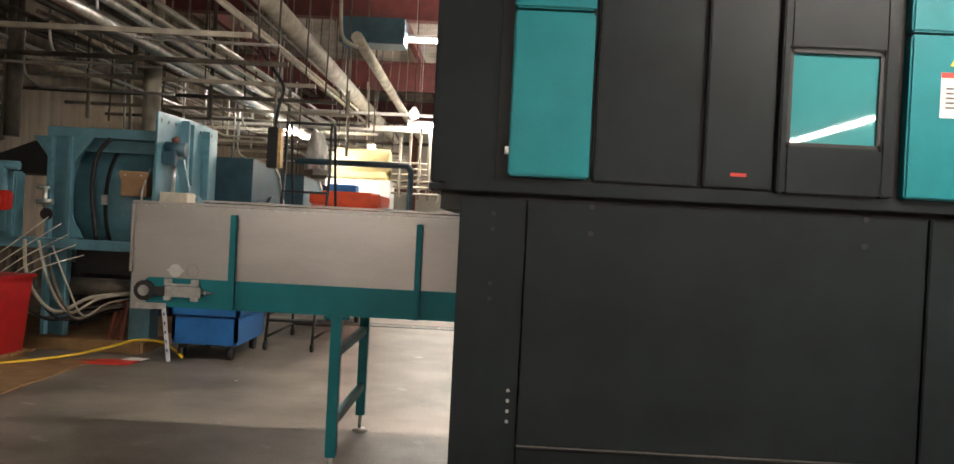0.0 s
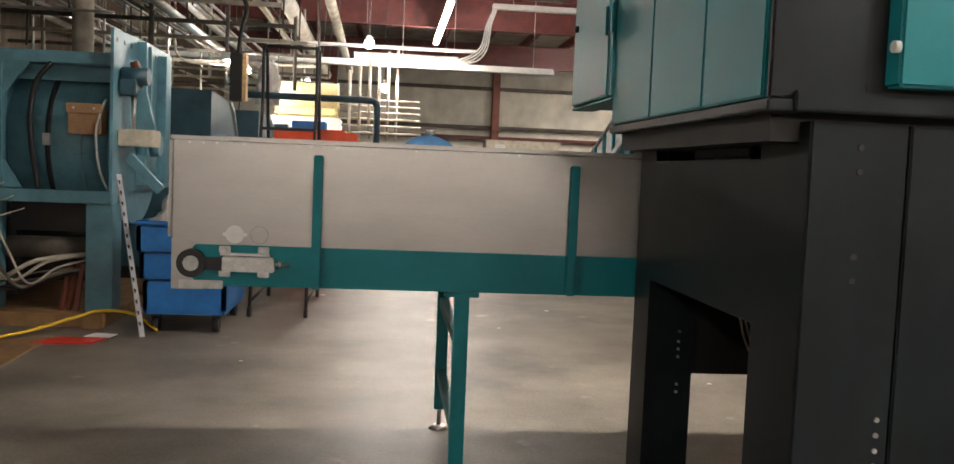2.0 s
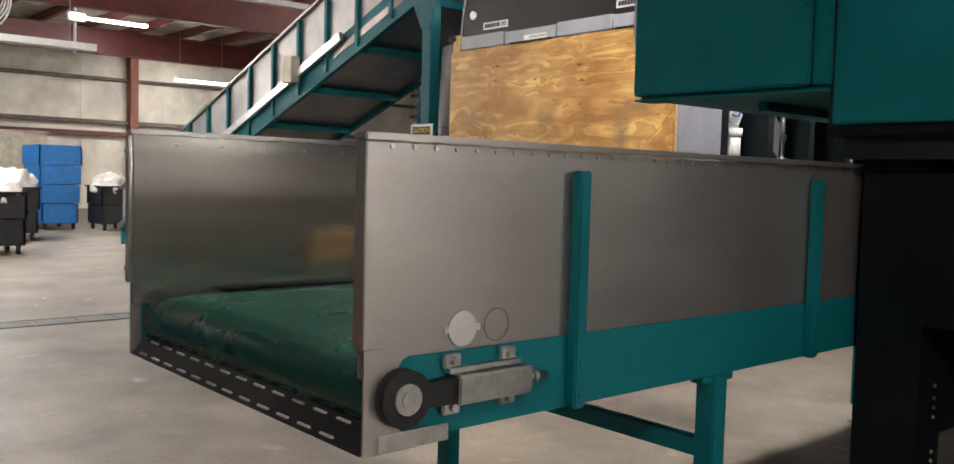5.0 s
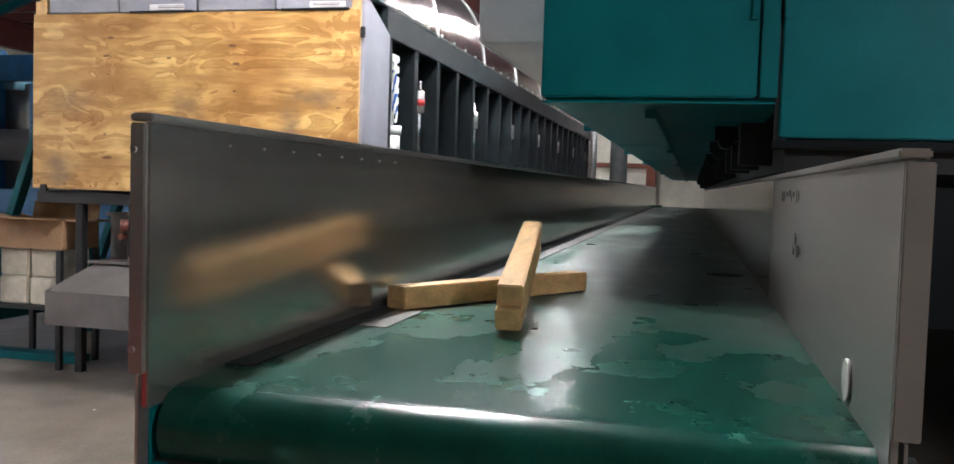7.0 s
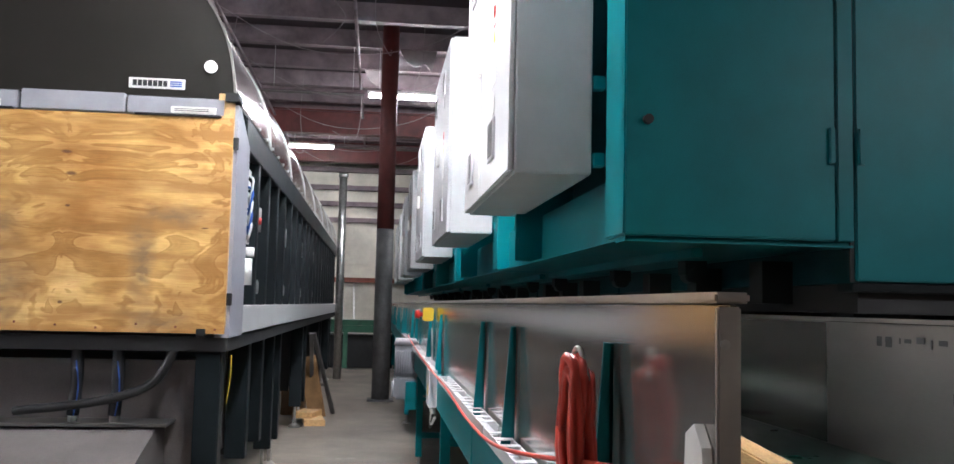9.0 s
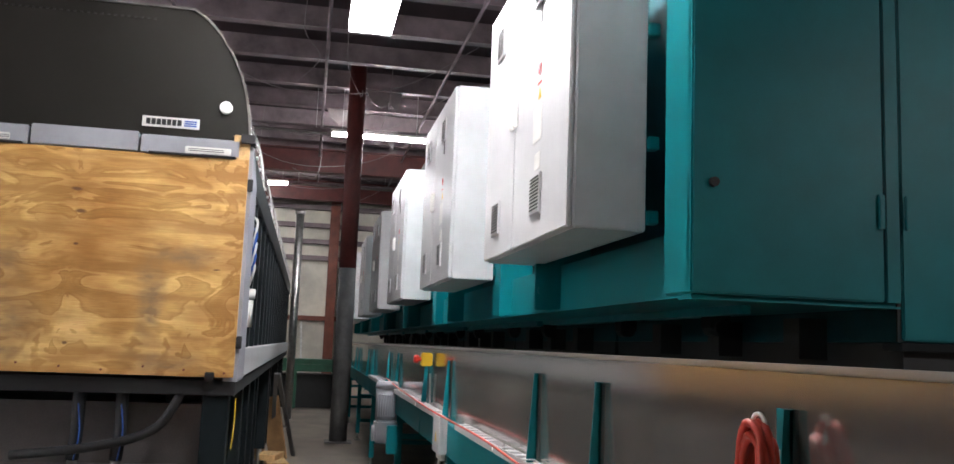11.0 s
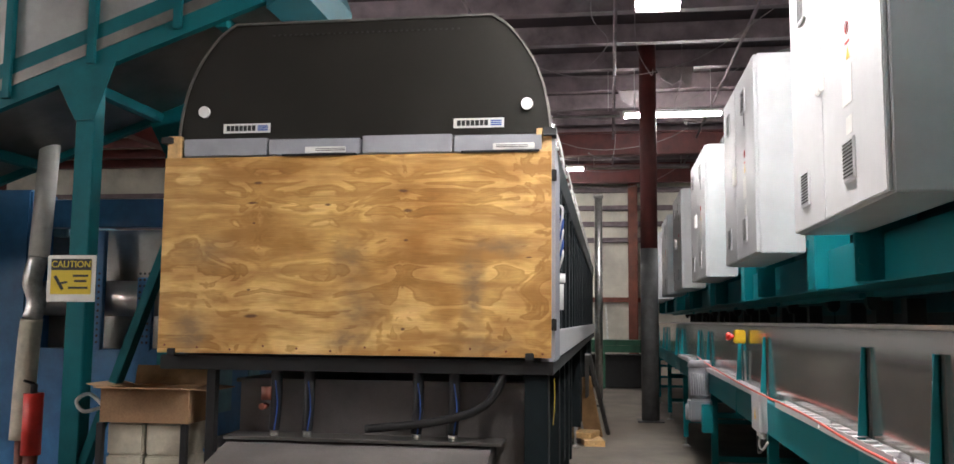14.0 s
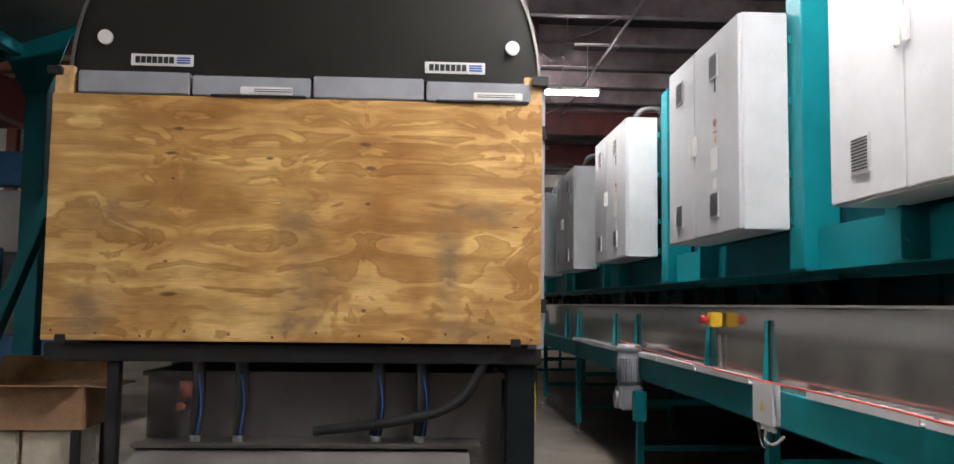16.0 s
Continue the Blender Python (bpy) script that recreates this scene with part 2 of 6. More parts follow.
GALV = mat("zinc_plated_steel", (0.62, 0.62, 0.60), 0.36, 1.0, vary=0.15, scale=18, grain=0.2)
CHROME = mat("polished_steel", (0.72, 0.72, 0.72), 0.16, 1.0, vary=0.06, scale=5)
GREY_PAINT = mat("light_grey_enamel", (0.57, 0.57, 0.585), 0.38, vary=0.05, scale=4, grain=0.1, grain_scale=300)
MID_GREY = mat("mid_grey_enamel", (0.30, 0.305, 0.335), 0.42, vary=0.08, scale=5, grain=0.15, grain_scale=250)
HOOD = mat("dark_bronze_hood", (0.011, 0.0095, 0.0075), 0.5, 0.0, spec=0.3, vary=0.08, scale=3, grain=0.2, grain_scale=220)
HOOD_SIDE = mat("polished_hood_sheet", (0.42, 0.40, 0.39), 0.17, 1.0, spread=0.05, vary=0.12, scale=1.3, grain=0.1)
PLY = plywood_mat()
WOOD = mat("softwood", (0.66, 0.425, 0.185), 0.6, vary=0.14, scale=3, grain=0.5, grain_scale=40, stretch=(1.5, 9, 9))
BELT = belt_mat()
WHITE = mat("white_plastic", (0.74, 0.73, 0.70), 0.45, vary=0.06, scale=12)
CREAM = mat("insulation_cream", (0.60, 0.55, 0.44), 0.75, vary=0.14, scale=7, bump=0.25, grain_scale=30)
PIPE_WHITE = mat("pipe_lagging", (0.45, 0.41, 0.33), 0.7, vary=0.22, scale=4, bump=0.2, grain_scale=22)
PIPE_DARK = mat("dirty_pipe", (0.11, 0.095, 0.075), 0.7, vary=0.3, scale=5, bump=0.2)
PALE_BLUE = mat("pale_blue_enamel", (0.105, 0.255, 0.315), 0.45, vary=0.16, scale=4, grain=0.25, grain_scale=90, bump=0.08)
DEEP_BLUE = mat("deep_blue_green_enamel", (0.030, 0.085, 0.115), 0.5, vary=0.2, scale=4, grain=0.25)
MACHINE_BLUE = mat("mid_blue_enamel", (0.030, 0.155, 0.36), 0.45, vary=0.15, scale=4, grain=0.2)
CART_BLUE = mat("blue_polyethylene", (0.012, 0.155, 0.46), 0.45, vary=0.1, scale=8, grain=0.15)
CART_RED = mat("orange_red_polyethylene", (0.70, 0.075, 0.020), 0.45, vary=0.1, scale=8)
BIN_RED = mat("red_polyethylene", (0.50, 0.018, 0.022), 0.4, vary=0.12, scale=6)
LINEN = mat("white_linen", (0.72, 0.70, 0.66), 0.9, vary=0.1, scale=14, bump=0.3)
MAROON = mat("maroon_steel", (0.105, 0.020, 0.017), 0.55, vary=0.2, scale=4, grain=0.2)
OXIDE = mat("red_oxide_steel", (0.19, 0.055, 0.032), 0.6, vary=0.2, scale=4)
COLUMN_GREY = mat("column_grey", (0.115, 0.115, 0.115), 0.55, vary=0.2, scale=5, grain=0.3)
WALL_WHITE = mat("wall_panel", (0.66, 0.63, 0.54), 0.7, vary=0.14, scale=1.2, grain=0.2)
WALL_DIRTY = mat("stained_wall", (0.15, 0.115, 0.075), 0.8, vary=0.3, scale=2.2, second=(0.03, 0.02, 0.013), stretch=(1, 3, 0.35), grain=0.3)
# maroon deck, darkened because little lamp light reaches the aisle roof
DECK_SHADED = mat("shaded_roof_deck", (0.038, 0.020, 0.025), 0.8, vary=0.25, scale=1.5)
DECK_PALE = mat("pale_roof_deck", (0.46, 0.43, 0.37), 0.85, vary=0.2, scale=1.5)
PURLIN_PALE = mat("pale_purlin", (0.20, 0.155, 0.165), 0.7, vary=0.25, scale=2)
CARDBOARD = mat("cardboard", (0.36, 0.215, 0.115), 0.85, vary=0.12, scale=5, grain=0.25, grain_scale=70)
CARD_DARK = mat("brown_board", (0.27, 0.155, 0.065), 0.85, vary=0.18, scale=5, grain=0.3)
YELLOW = mat("yellow_plastic", (0.72, 0.47, 0.02), 0.45, vary=0.08)
PALE_YELLOW = mat("pale_yellow_lagging", (0.62, 0.50, 0.24), 0.7, vary=0.12, scale=5)
YELLOW_SIGN = mat("yellow_sign", (0.68, 0.50, 0.03), 0.6, vary=0.06)
RED = mat("red_plastic", (0.62, 0.035, 0.025), 0.4, vary=0.1)
HOSE_RED = mat("red_air_hose", (0.58, 0.052, 0.028), 0.42, vary=0.12)
BLUE_TUBE = mat("blue_air_tube", (0.02, 0.08, 0.34), 0.4, vary=0.1)
GREEN = mat("bench_green", (0.035, 0.13, 0.075), 0.55, vary=0.2)
INK = mat("black_ink", (0.015, 0.015, 0.017), 0.6)
LOGO_BLUE = mat("badge_blue", (0.02, 0.07, 0.36), 0.45)
TUBE_ON = mat("lit_tube", (0.9, 0.9, 0.9), 0.5, emit=GLOW, vary=0.0)
BULB_ON = mat("lit_bulb", (0.9, 0.9, 0.9), 0.5, emit=14.0, vary=0.0)
GLASS_DARK = mat("teal_window", (0.05, 0.25, 0.27), 0.025, vary=0.03, spread=0.004, bump=0.0)
WIRE_GREY = mat("grey_wire", (0.22, 0.19, 0.19), 0.6)
DULL_SHEET = mat("dull_zinc_sheet", (0.20, 0.183, 0.177), 0.45, 0.35, vary=0.12, scale=3, grain=0.2)
SHEET_GREY = mat("tarnished_sheet", (0.22, 0.21, 0.195), 0.42, 0.8, vary=0.15, scale=3, grain=0.2)

# ---- mesh helpers ----
ORG = {}


def box(x0, x1, y0, y1, z0, z1, bevel=0.0):
    bm = bmesh.new()
    bmesh.ops.create_cube(bm, size=1)
    bmesh.ops.scale(bm, vec=(abs(x1 - x0), abs(y1 - y0), abs(z1 - z0)), verts=bm.verts)
    bmesh.ops.translate(bm, vec=((x0 + x1) / 2, (y0 + y1) / 2, (z0 + z1) / 2), verts=bm.verts)
    if bevel:
        bmesh.ops.bevel(bm, geom=bm.edges, offset=bevel, segments=2, affect="EDGES")
    return bm


def rod(p, q, r, n=14, r2=None):
    bm = bmesh.new()
    p, q = Vector(p), Vector(q)
    d = q - p
    bmesh.ops.create_cone(bm, cap_ends=True, segments=n, radius1=r, radius2=r if r2 is None else r2, depth=d.length)
    for f in bm.faces:
        f.smooth = len(f.verts) == 4
    m = Matrix.Translation((p + q) / 2) @ d.to_track_quat("Z", "Y").to_matrix().to_4x4()
    bmesh.ops.transform(bm, matrix=m, verts=bm.verts)
    return bm


def beam(p, q, w, h, bevel=0.004):
    """A square bar from p to q, w across and h high."""
    p, q = Vector(p), Vector(q)
    d = q - p
    bm = box(-w / 2, w / 2, -h / 2, h / 2, -d.length / 2, d.length / 2, bevel)
    up = Vector((0, 0, 1)) if abs(d.normalized().z) < 0.98 else Vector((0, 1, 0))
    zz = d.normalized()
    xx = up.cross(zz).normalized()
    yy = zz.cross(xx)
    m = Matrix.Translation((p + q) / 2) @ Matrix((xx, yy, zz)).transposed().to_4x4()
    bmesh.ops.transform(bm, matrix=m, verts=bm.verts)
    return bm


def open_box(x0, x1, y0, y1, z0, z1, t):
    """A box without a lid, its walls t thick."""
    bm = box(x0, x1, y0, y1, z0, z1)
    top = max(bm.faces, key=lambda f: f.calc_center_median().z)
    bmesh.ops.inset_region(bm, faces=[top], thickness=t)
    pit = bmesh.ops.extrude_face_region(bm, geom=[top])["geom"]
    bmesh.ops.translate(bm, vec=(0, 0, z0 + t - z1), verts=[g for g in pit if isinstance(g, bmesh.types.BMVert)])
    if top.is_valid:
        bmesh.ops.delete(bm, geom=[top], context="FACES_ONLY")
    bmesh.ops.recalc_face_normals(bm, faces=bm.faces)
    return bm


def prism(poly, axis, a, b):
    """A polygon in the two other axes (in x, y, z order) drawn out along axis from a to b."""
    bm = bmesh.new()
    rows = []
    for v in (a, b):
        row = []
        for u, w in poly:
            co = {"x": (v, u, w), "y": (u, v, w), "z": (u, w, v)}[axis]
            row.append(bm.verts.new(co))
        rows.append(row)
    n = len(poly)
    bm.faces.new(rows[0])
    bm.faces.new(rows[1])
    for i in range(n):
        bm.faces.new((rows[0][i], rows[0][(i + 1) % n], rows[1][(i + 1) % n], rows[1][i]))
    bmesh.ops.recalc_face_normals(bm, faces=bm.faces)
    return bm


def hard_ends(bm, axis):
    """Smooth round the profile, with the end caps cut loose so that they stay flat."""
    caps = [f for f in bm.faces if abs(f.normal["xyz".index(axis)]) > 0.99]
    for f in bm.faces:
        f.smooth = f not in caps
    bmesh.ops.split_edges(bm, edges=list({e for f in caps for e in f.edges}))
    return bm


def tube(points, r, n=8, steps=6):
    """A round cable through the points."""
    pts = [Vector(p) for p in points]
    fine = []
    for i in range(len(pts) - 1):
        p0, p1, p2, p3 = pts[max(i - 1, 0)], pts[i], pts[i + 1], pts[min(i + 2, len(pts) - 1)]
        for k in range(steps):
            t = k / steps
            fine.append(0.5 * ((2 * p1) + (p2 - p0) * t + (2 * p0 - 5 * p1 + 4 * p2 - p3) * t * t + (3 * p1 - p0 - 3 * p2 + p3) * t ** 3))
    fine.append(pts[-1])
    bm = bmesh.new()
    rings = []
    side = Vector((0.31, 0.17, 0.93))
    for i, c in enumerate(fine):
        d = (fine[min(i + 1, len(fine) - 1)] - fine[max(i - 1, 0)]).normalized()
        u = side - d * side.dot(d)
        u = u.normalized() if u.length > 1e-4 else d.orthogonal().normalized()
        side = u
        v = d.cross(u)
        rings.append([bm.verts.new(c + r * (math.cos(2 * math.pi * k / n) * u + math.sin(2 * math.pi * k / n) * v)) for k in range(n)])
    for a, b in zip(rings, rings[1:]):
        for k in range(n):
            f = bm.faces.new((a[k], a[(k + 1) % n], b[(k + 1) % n], b[k]))
            f.smooth = True
    bm.faces.new(rings[0][::-1])
    bm.faces.new(rings[-1])
    return bm


def join(*bms):
    out = bmesh.new()
    for bm in bms:
        me = bpy.data.meshes.new("tmp")
        bm.to_mesh(me)
        bm.free()
        out.from_mesh(me)
        bpy.data.meshes.remove(me)
    return out


def link(name, bm, material):
    me = bpy.data.meshes.new(name)
    bm.to_mesh(me)
    bm.free()
    me.materials.append(material)
    return new(name, me)


def part(name, bm, material, parent, label=""):
    org = ORG[parent]
    bmesh.ops.translate(bm, vec=-org, verts=bm.verts)
    ob = link(name, bm, material)
    ob.parent = parent
    ORG[ob] = org
    if label:
        tagged(ob, label)
    return ob


def thing(name, base, label, category, group=""):
    ob = new(name)
    ob.empty_display_size = 0.1
    ob.location = base
    ORG[ob] = Vector(base)
    return tagged(ob, label, category, group)


def whole(name, bm, material, label, category, group=""):
    """A thing that is one mesh."""
    ob = link(name, bm, material)
    ORG[ob] = Vector((0, 0, 0))
    return tagged(ob, label, category, group)


def structure(name, bm, material, label, category=""):
    ob = link(name, bm, material)
    ORG[ob] = Vector((0, 0, 0))
    return tagged(ob, label, category or name.split("_")[0], kind="structure")


def words(text, size, m, material, parent, depth=0.001):
    """Letters as a mesh, laid by the pose m."""
    cu = bpy.data.curves.new("lettering", "FONT")
    cu.body, cu.size, cu.extrude = text, size, depth
    cu.align_x, cu.align_y = "CENTER", "CENTER"
    tmp = bpy.data.objects.new("lettering", cu)
    me = bpy.data.meshes.new_from_object(tmp)
    bpy.data.objects.remove(tmp)
    bm = bmesh.new()
    bm.from_mesh(me)
    bpy.data.meshes.remove(me)
    bmesh.ops.transform(bm, matrix=m, verts=bm.verts)
    return part("lettering", bm, material, parent)


# ---- structure ----
X0, X1, Y0, Y1 = -7.6, 22.0, -16.0, 37.0
structure("floor", box(X0, X1, Y0, Y1, -0.2, 0), CONCRETE, "worn stained grey concrete factory floor")
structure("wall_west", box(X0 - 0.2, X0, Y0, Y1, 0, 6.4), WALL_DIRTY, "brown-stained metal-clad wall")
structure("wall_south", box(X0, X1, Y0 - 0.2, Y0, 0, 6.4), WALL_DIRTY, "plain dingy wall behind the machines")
wall_e = structure("wall_east", box(X1, X1 + 0.2, Y0, Y1, 0, 6.4), WALL_WHITE, "off-white panelled end wall")
wall_n = structure("wall_north", box(X0, X1, Y1, Y1 + 0.2, 0, 6.4), WALL_WHITE, "off-white clad wall with steel rails")
for k in range(10):
    x = X0 + 0.1 + k * 2.95
    part("panel", box(x, x + 2.9, Y1 - 0.05, Y1 - 0.002, 0.1, 2.55, 0.01), WALL_WHITE, wall_n)
    part("panel", box(x, x + 2.9, Y1 - 0.03, Y1 - 0.002, 2.6, 5.6, 0.01), WALL_WHITE, wall_n)
for z, h, m in ((2.62, 0.16, MAROON), (3.05, 0.14, PIPE_DARK), (4.6, 0.12, PIPE_DARK)):
    part("rail", box(X0, X1, Y1 - 0.32, Y1 - 0.06, z, z + h, 0.01), m, wall_n)
for x in (-3.4, 2.96, 9.0, 15.0):
    part("stanchion", box(x - 0.14, x + 0.14, Y1 - 0.5, Y1 - 0.06, 0, 6.2, 0.01), OXIDE, wall_n, "red-oxide steel wall column")
for k in range(14):
    y = Y0 + 0.2 + k * 3.6
    part("panel", box(X1 - 0.04, X1 - 0.002, y, y + 3.54, 0.05, 2.5, 0.01), WALL_WHITE, wall_e)
    part("panel", box(X1 - 0.04, X1 - 0.002, y, y + 3.54, 2.54, 3.6, 0.01), WALL_WHITE, wall_e)
for z, m in ((2.05, OXIDE), (3.7, PURLIN_PALE), (4.15, PURLIN_PALE), (4.6, PURLIN_PALE), (5.1, PURLIN_PALE)):
    part("rail", box(X1 - 0.22, X1 - 0.05, Y0, Y1, z, z + 0.13, 0.01), m, wall_e)
for y in (0.5, 6.35, 12.5, 19.0):
    part("stanchion", box(X1 - 0.3, X1 - 0.05, y - 0.13, y + 0.13, 0, 6.2, 0.01), OXIDE, wall_e, "red-oxide steel wall column")

YS = 12.0   # the roof changes here from the deck darkened for weak light to the pale one
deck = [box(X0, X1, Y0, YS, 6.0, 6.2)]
structure("ceiling", join(*deck), DECK_SHADED, "maroon roof deck over the machine aisle, darkened for the weak light above the lamps", "ceiling")
structure("ceiling_purlins", join(*[
    join(box(X0 + 1.0 + 1.4 * k, X0 + 1.06 + 1.4 * k, Y0, YS, 5.74, 6.0), box(X0 + 0.96 + 1.4 * k, X0 + 1.12 + 1.4 * k, Y0, YS, 5.70, 5.735)) for k in range(21)]),
    PURLIN_PALE, "pale steel purlins under the dark roof", "ceiling")
structure("ceiling_north", box(X0, X1, YS, Y1, 6.25, 6.4), DECK_PALE, "pale insulated roof deck", "ceiling")
structure("ceiling_riser", box(X0, X1, YS - 0.1, YS, 6.2, 6.4), DECK_SHADED, "step between the two roof decks", "ceiling")
structure("ceiling_north_purlins", join(*[box(X0 + 0.7 + 1.5 * k, X0 + 0.84 + 1.5 * k, YS, Y1, 6.0, 6.25) for k in range(20)]), MAROON,
          "maroon roof purlins", "ceiling")
for y in (-12.0, -2.0, 16.6, 25.6, 34.0):
    z0 = 5.2 if y > YS else 5.15
    structure("roof_girder", join(box(X0, X1, y - 0.02, y + 0.02, z0, 6.0), box(X0, X1, y - 0.14, y + 0.14, z0 - 0.03, z0), box(X0, X1, y - 0.14, y + 0.14, 5.97, 6.0)),
              MAROON, "maroon steel roof girder", "girder")

for x in (16.6, 20.6):
    structure("roof_girder", join(box(x - 0.02, x + 0.02, Y0, YS, 5.2, 5.69), box(x - 0.12, x + 0.12, Y0, YS, 5.17, 5.2), box(x - 0.12, x + 0.12, Y0, YS, 5.66, 5.69)),
              MAROON, "maroon steel girder across the far end of the aisle", "girder")

# ---- belt conveyor under the dryers ----
CX0, CX1, CYS, CYN = -1.99, 19.0, 4.93, 6.097
conv = thing("belt_conveyor", (CX0, (CYS + CYN) / 2, 0), "long stainless-sided belt conveyor with teal rails on legs", "conveyor")
part("side_panel", box(CX0, CX1, CYS, CYS + 0.012, 1.03, 1.47, 0.002), STEEL, conv)
part("side_panel", box(CX0, CX1, CYN - 0.012, CYN, 1.03, 1.505, 0.002), STEEL_GLOSS, conv)
part("liner", box(-0.028, CX1, CYS + 0.0122, CYS + 0.0135, 1.057, 1.468), STEEL_GLOSS, conv, "polished inner lining sheet")
part("edge_lip", box(CX0 - 0.01, CX1, CYS - 0.02, CYS + 0.022, 1.472, 1.486, 0.003), STEEL, conv)
part("edge_lip", box(CX0 - 0.01, CX1, CYN - 0.022, CYN + 0.02, 1.507, 1.52, 0.003), STEEL, conv)
part("end_angle", box(CX0 - 0.012, CX0 - 0.002, CYS - 0.025, CYS + 0.012, 1.09, 1.468, 0.002), STEEL, conv)
part("end_angle", box(CX0 - 0.012, CX0 - 0.002, CYN - 0.010, CYN + 0.018, 1.09, 1.503, 0.002), STEEL, conv)
for z in (1.13, 1.46):
    part("end_screw", rod((CX0 - 0.016, CYN + 0.01, z), (CX0 - 0.011, CYN + 0.01, z), 0.006, 8), GALV, conv)
part("side_rail", join(box(CX0 + 0.03, CX1, CYS - 0.006, CYS - 0.001, 0.9, 1.063, 0.002), box(CX0 + 0.03, CX1, CYS - 0.001, CYS + 0.03, 0.9, 0.93, 0.003)), TEAL, conv)
part("side_rail", join(box(CX0 + 0.03, CX1, CYN + 0.001, CYN + 0.006, 0.9, 1.068, 0.002), box(CX0 + 0.03, CX1, CYN - 0.03, CYN + 0.001, 0.9, 0.93, 0.003)), TEAL, conv)
# corner plates with a scalloped edge
for y, s in ((CYS - 0.012, 1), (CYN + 0.006, -1)):
    poly = [(CX0, 0.885), (CX0 + 0.12, 0.885), (CX0 + 0.12, 0.905)]
    for k in range(9):
        a = -math.pi / 2 + math.pi * k / 8
        poly.append((CX0 + 0.10 - 0.035 * math.cos(a), 0.99 + 0.075 * math.sin(a)))
    poly += [(CX0 + 0.05, 1.085), (CX0, 1.085)]
    part("end_plate", prism(poly, "y", y, y + 0.005), STEEL, conv)
    part("end_bracket", box(CX0 + 0.03, CX0 + 0.2, y - 0.006, y - 0.001, 0.888, 0.922, 0.002), GALV, conv)
# belt with a rounded nose
r, zc, xc = 0.075, 0.98, CX0 + 0.10
prof = [(CX1, zc + r), (xc + 0.02, zc + r), (xc, zc + r)]
for k in range(1, 16):
    a = math.pi / 2 + math.pi * k / 16
    prof.append((xc + r * math.cos(a), zc + r * math.sin(a)))
prof += [(xc, zc - r), (CX1, zc - r)]
bm = hard_ends(prism(prof, "y", CYS + 0.013, CYN - 0.013), "y")
part("belt", bm, BELT, conv, "dusty green rubber conveyor belt")
# flat black strip put in for the dark gap between belt and wall
part("gap_strip", box(CX0 + 0.25, CX1, CYN - 0.068, CYN - 0.013, 1.0555, 1.060), BLACK, conv, "black strip laid in for the dark gap beside the belt")
# paler grey strip next to the black one
part("pale_strip", box(CX0 + 0.8, CX1, CYN - 0.15, CYN - 0.071, 1.0555, 1.059), SHEET_GREY, conv)
# slotted guard under the nose
guard = part("nose_guard", prism([(CX0, 0.885), (CX0 + 0.012, 0.885), (CX0 + 0.06, 0.94), (CX0 + 0.05, 0.945)], "y", CYS, CYN), BLACK, conv, "black slotted nose guard")
for k in range(12):
    y = CYS + 0.1 + k * 0.088
    part("slot", box(CX0 + 0.002, CX0 + 0.008, y, y + 0.045, 0.895, 0.899), WHITE, guard)
    part("slot", box(CX0 + 0.028, CX0 + 0.034, y - 0.02, y + 0.025, 0.925, 0.929), WHITE, guard)
# tensioner with a dark eye bracket
part("bearing", join(rod((CX0 + 0.08, CYS - 0.04, 0.99), (CX0 + 0.08, CYS - 0.012, 0.99), 0.056, 24),
                     prism([(CX0 + 0.10, 1.018), (CX0 + 0.14, 1.013), (CX0 + 0.22, 1.018), (CX0 + 0.22, 0.962), (CX0 + 0.14, 0.965), (CX0 + 0.10, 0.96)], "y", CYS - 0.035, CYS - 0.014)),
     BLACK, conv, "black cast take-up bearing arm")
part("shaft_end", join(rod((CX0 + 0.08, CYS - 0.046, 0.99), (CX0 + 0.08, CYS - 0.02, 0.99), 0.03, 20), rod((CX0 + 0.08, CYS - 0.049, 0.99), (CX0 + 0.08, CYS - 0.04, 0.99), 0.017, 16)), GALV, conv)
part("take_up_housing", join(box(CX0 + 0.2, CX0 + 0.4, CYS - 0.05, CYS - 0.012, 0.962, 1.02, 0.004), box(CX0 + 0.19, CX0 + 0.38, CYS - 0.03, CYS - 0.01, 1.023, 1.033)), GALV, conv, "zinc-plated take-up housing")
for dx in (0.205, 0.355):
    for z in (1.045, 0.952):
        part("lug", join(box(CX0 + dx - 0.022, CX0 + dx + 0.022, CYS - 0.02, CYS - 0.007, z - 0.014, z + 0.014, 0.003), rod((CX0 + dx, CYS - 0.03, z), (CX0 + dx, CYS - 0.012, z), 0.008, 6)), GALV, conv)
part("adjuster_bolt", join(rod((CX0 + 0.4, CYS - 0.03, 0.992), (CX0 + 0.46, CYS - 0.03, 0.992), 0.007, 8), rod((CX0 + 0.415, CYS - 0.03, 0.992), (CX0 + 0.43, CYS - 0.03, 0.992), 0.016, 6)), GALV, conv)
disc = join(rod((CX0 + 0.24, CYS - 0.006, 1.105), (CX0 + 0.24, CYS - 0.001, 1.105), 0.036, 24), box(CX0 + 0.193, CX0 + 0.287, CYS - 0.005, CYS - 0.001, 1.098, 1.112, 0.001))
part("cover_disc", disc, WHITE, conv, "white plastic cover disc")
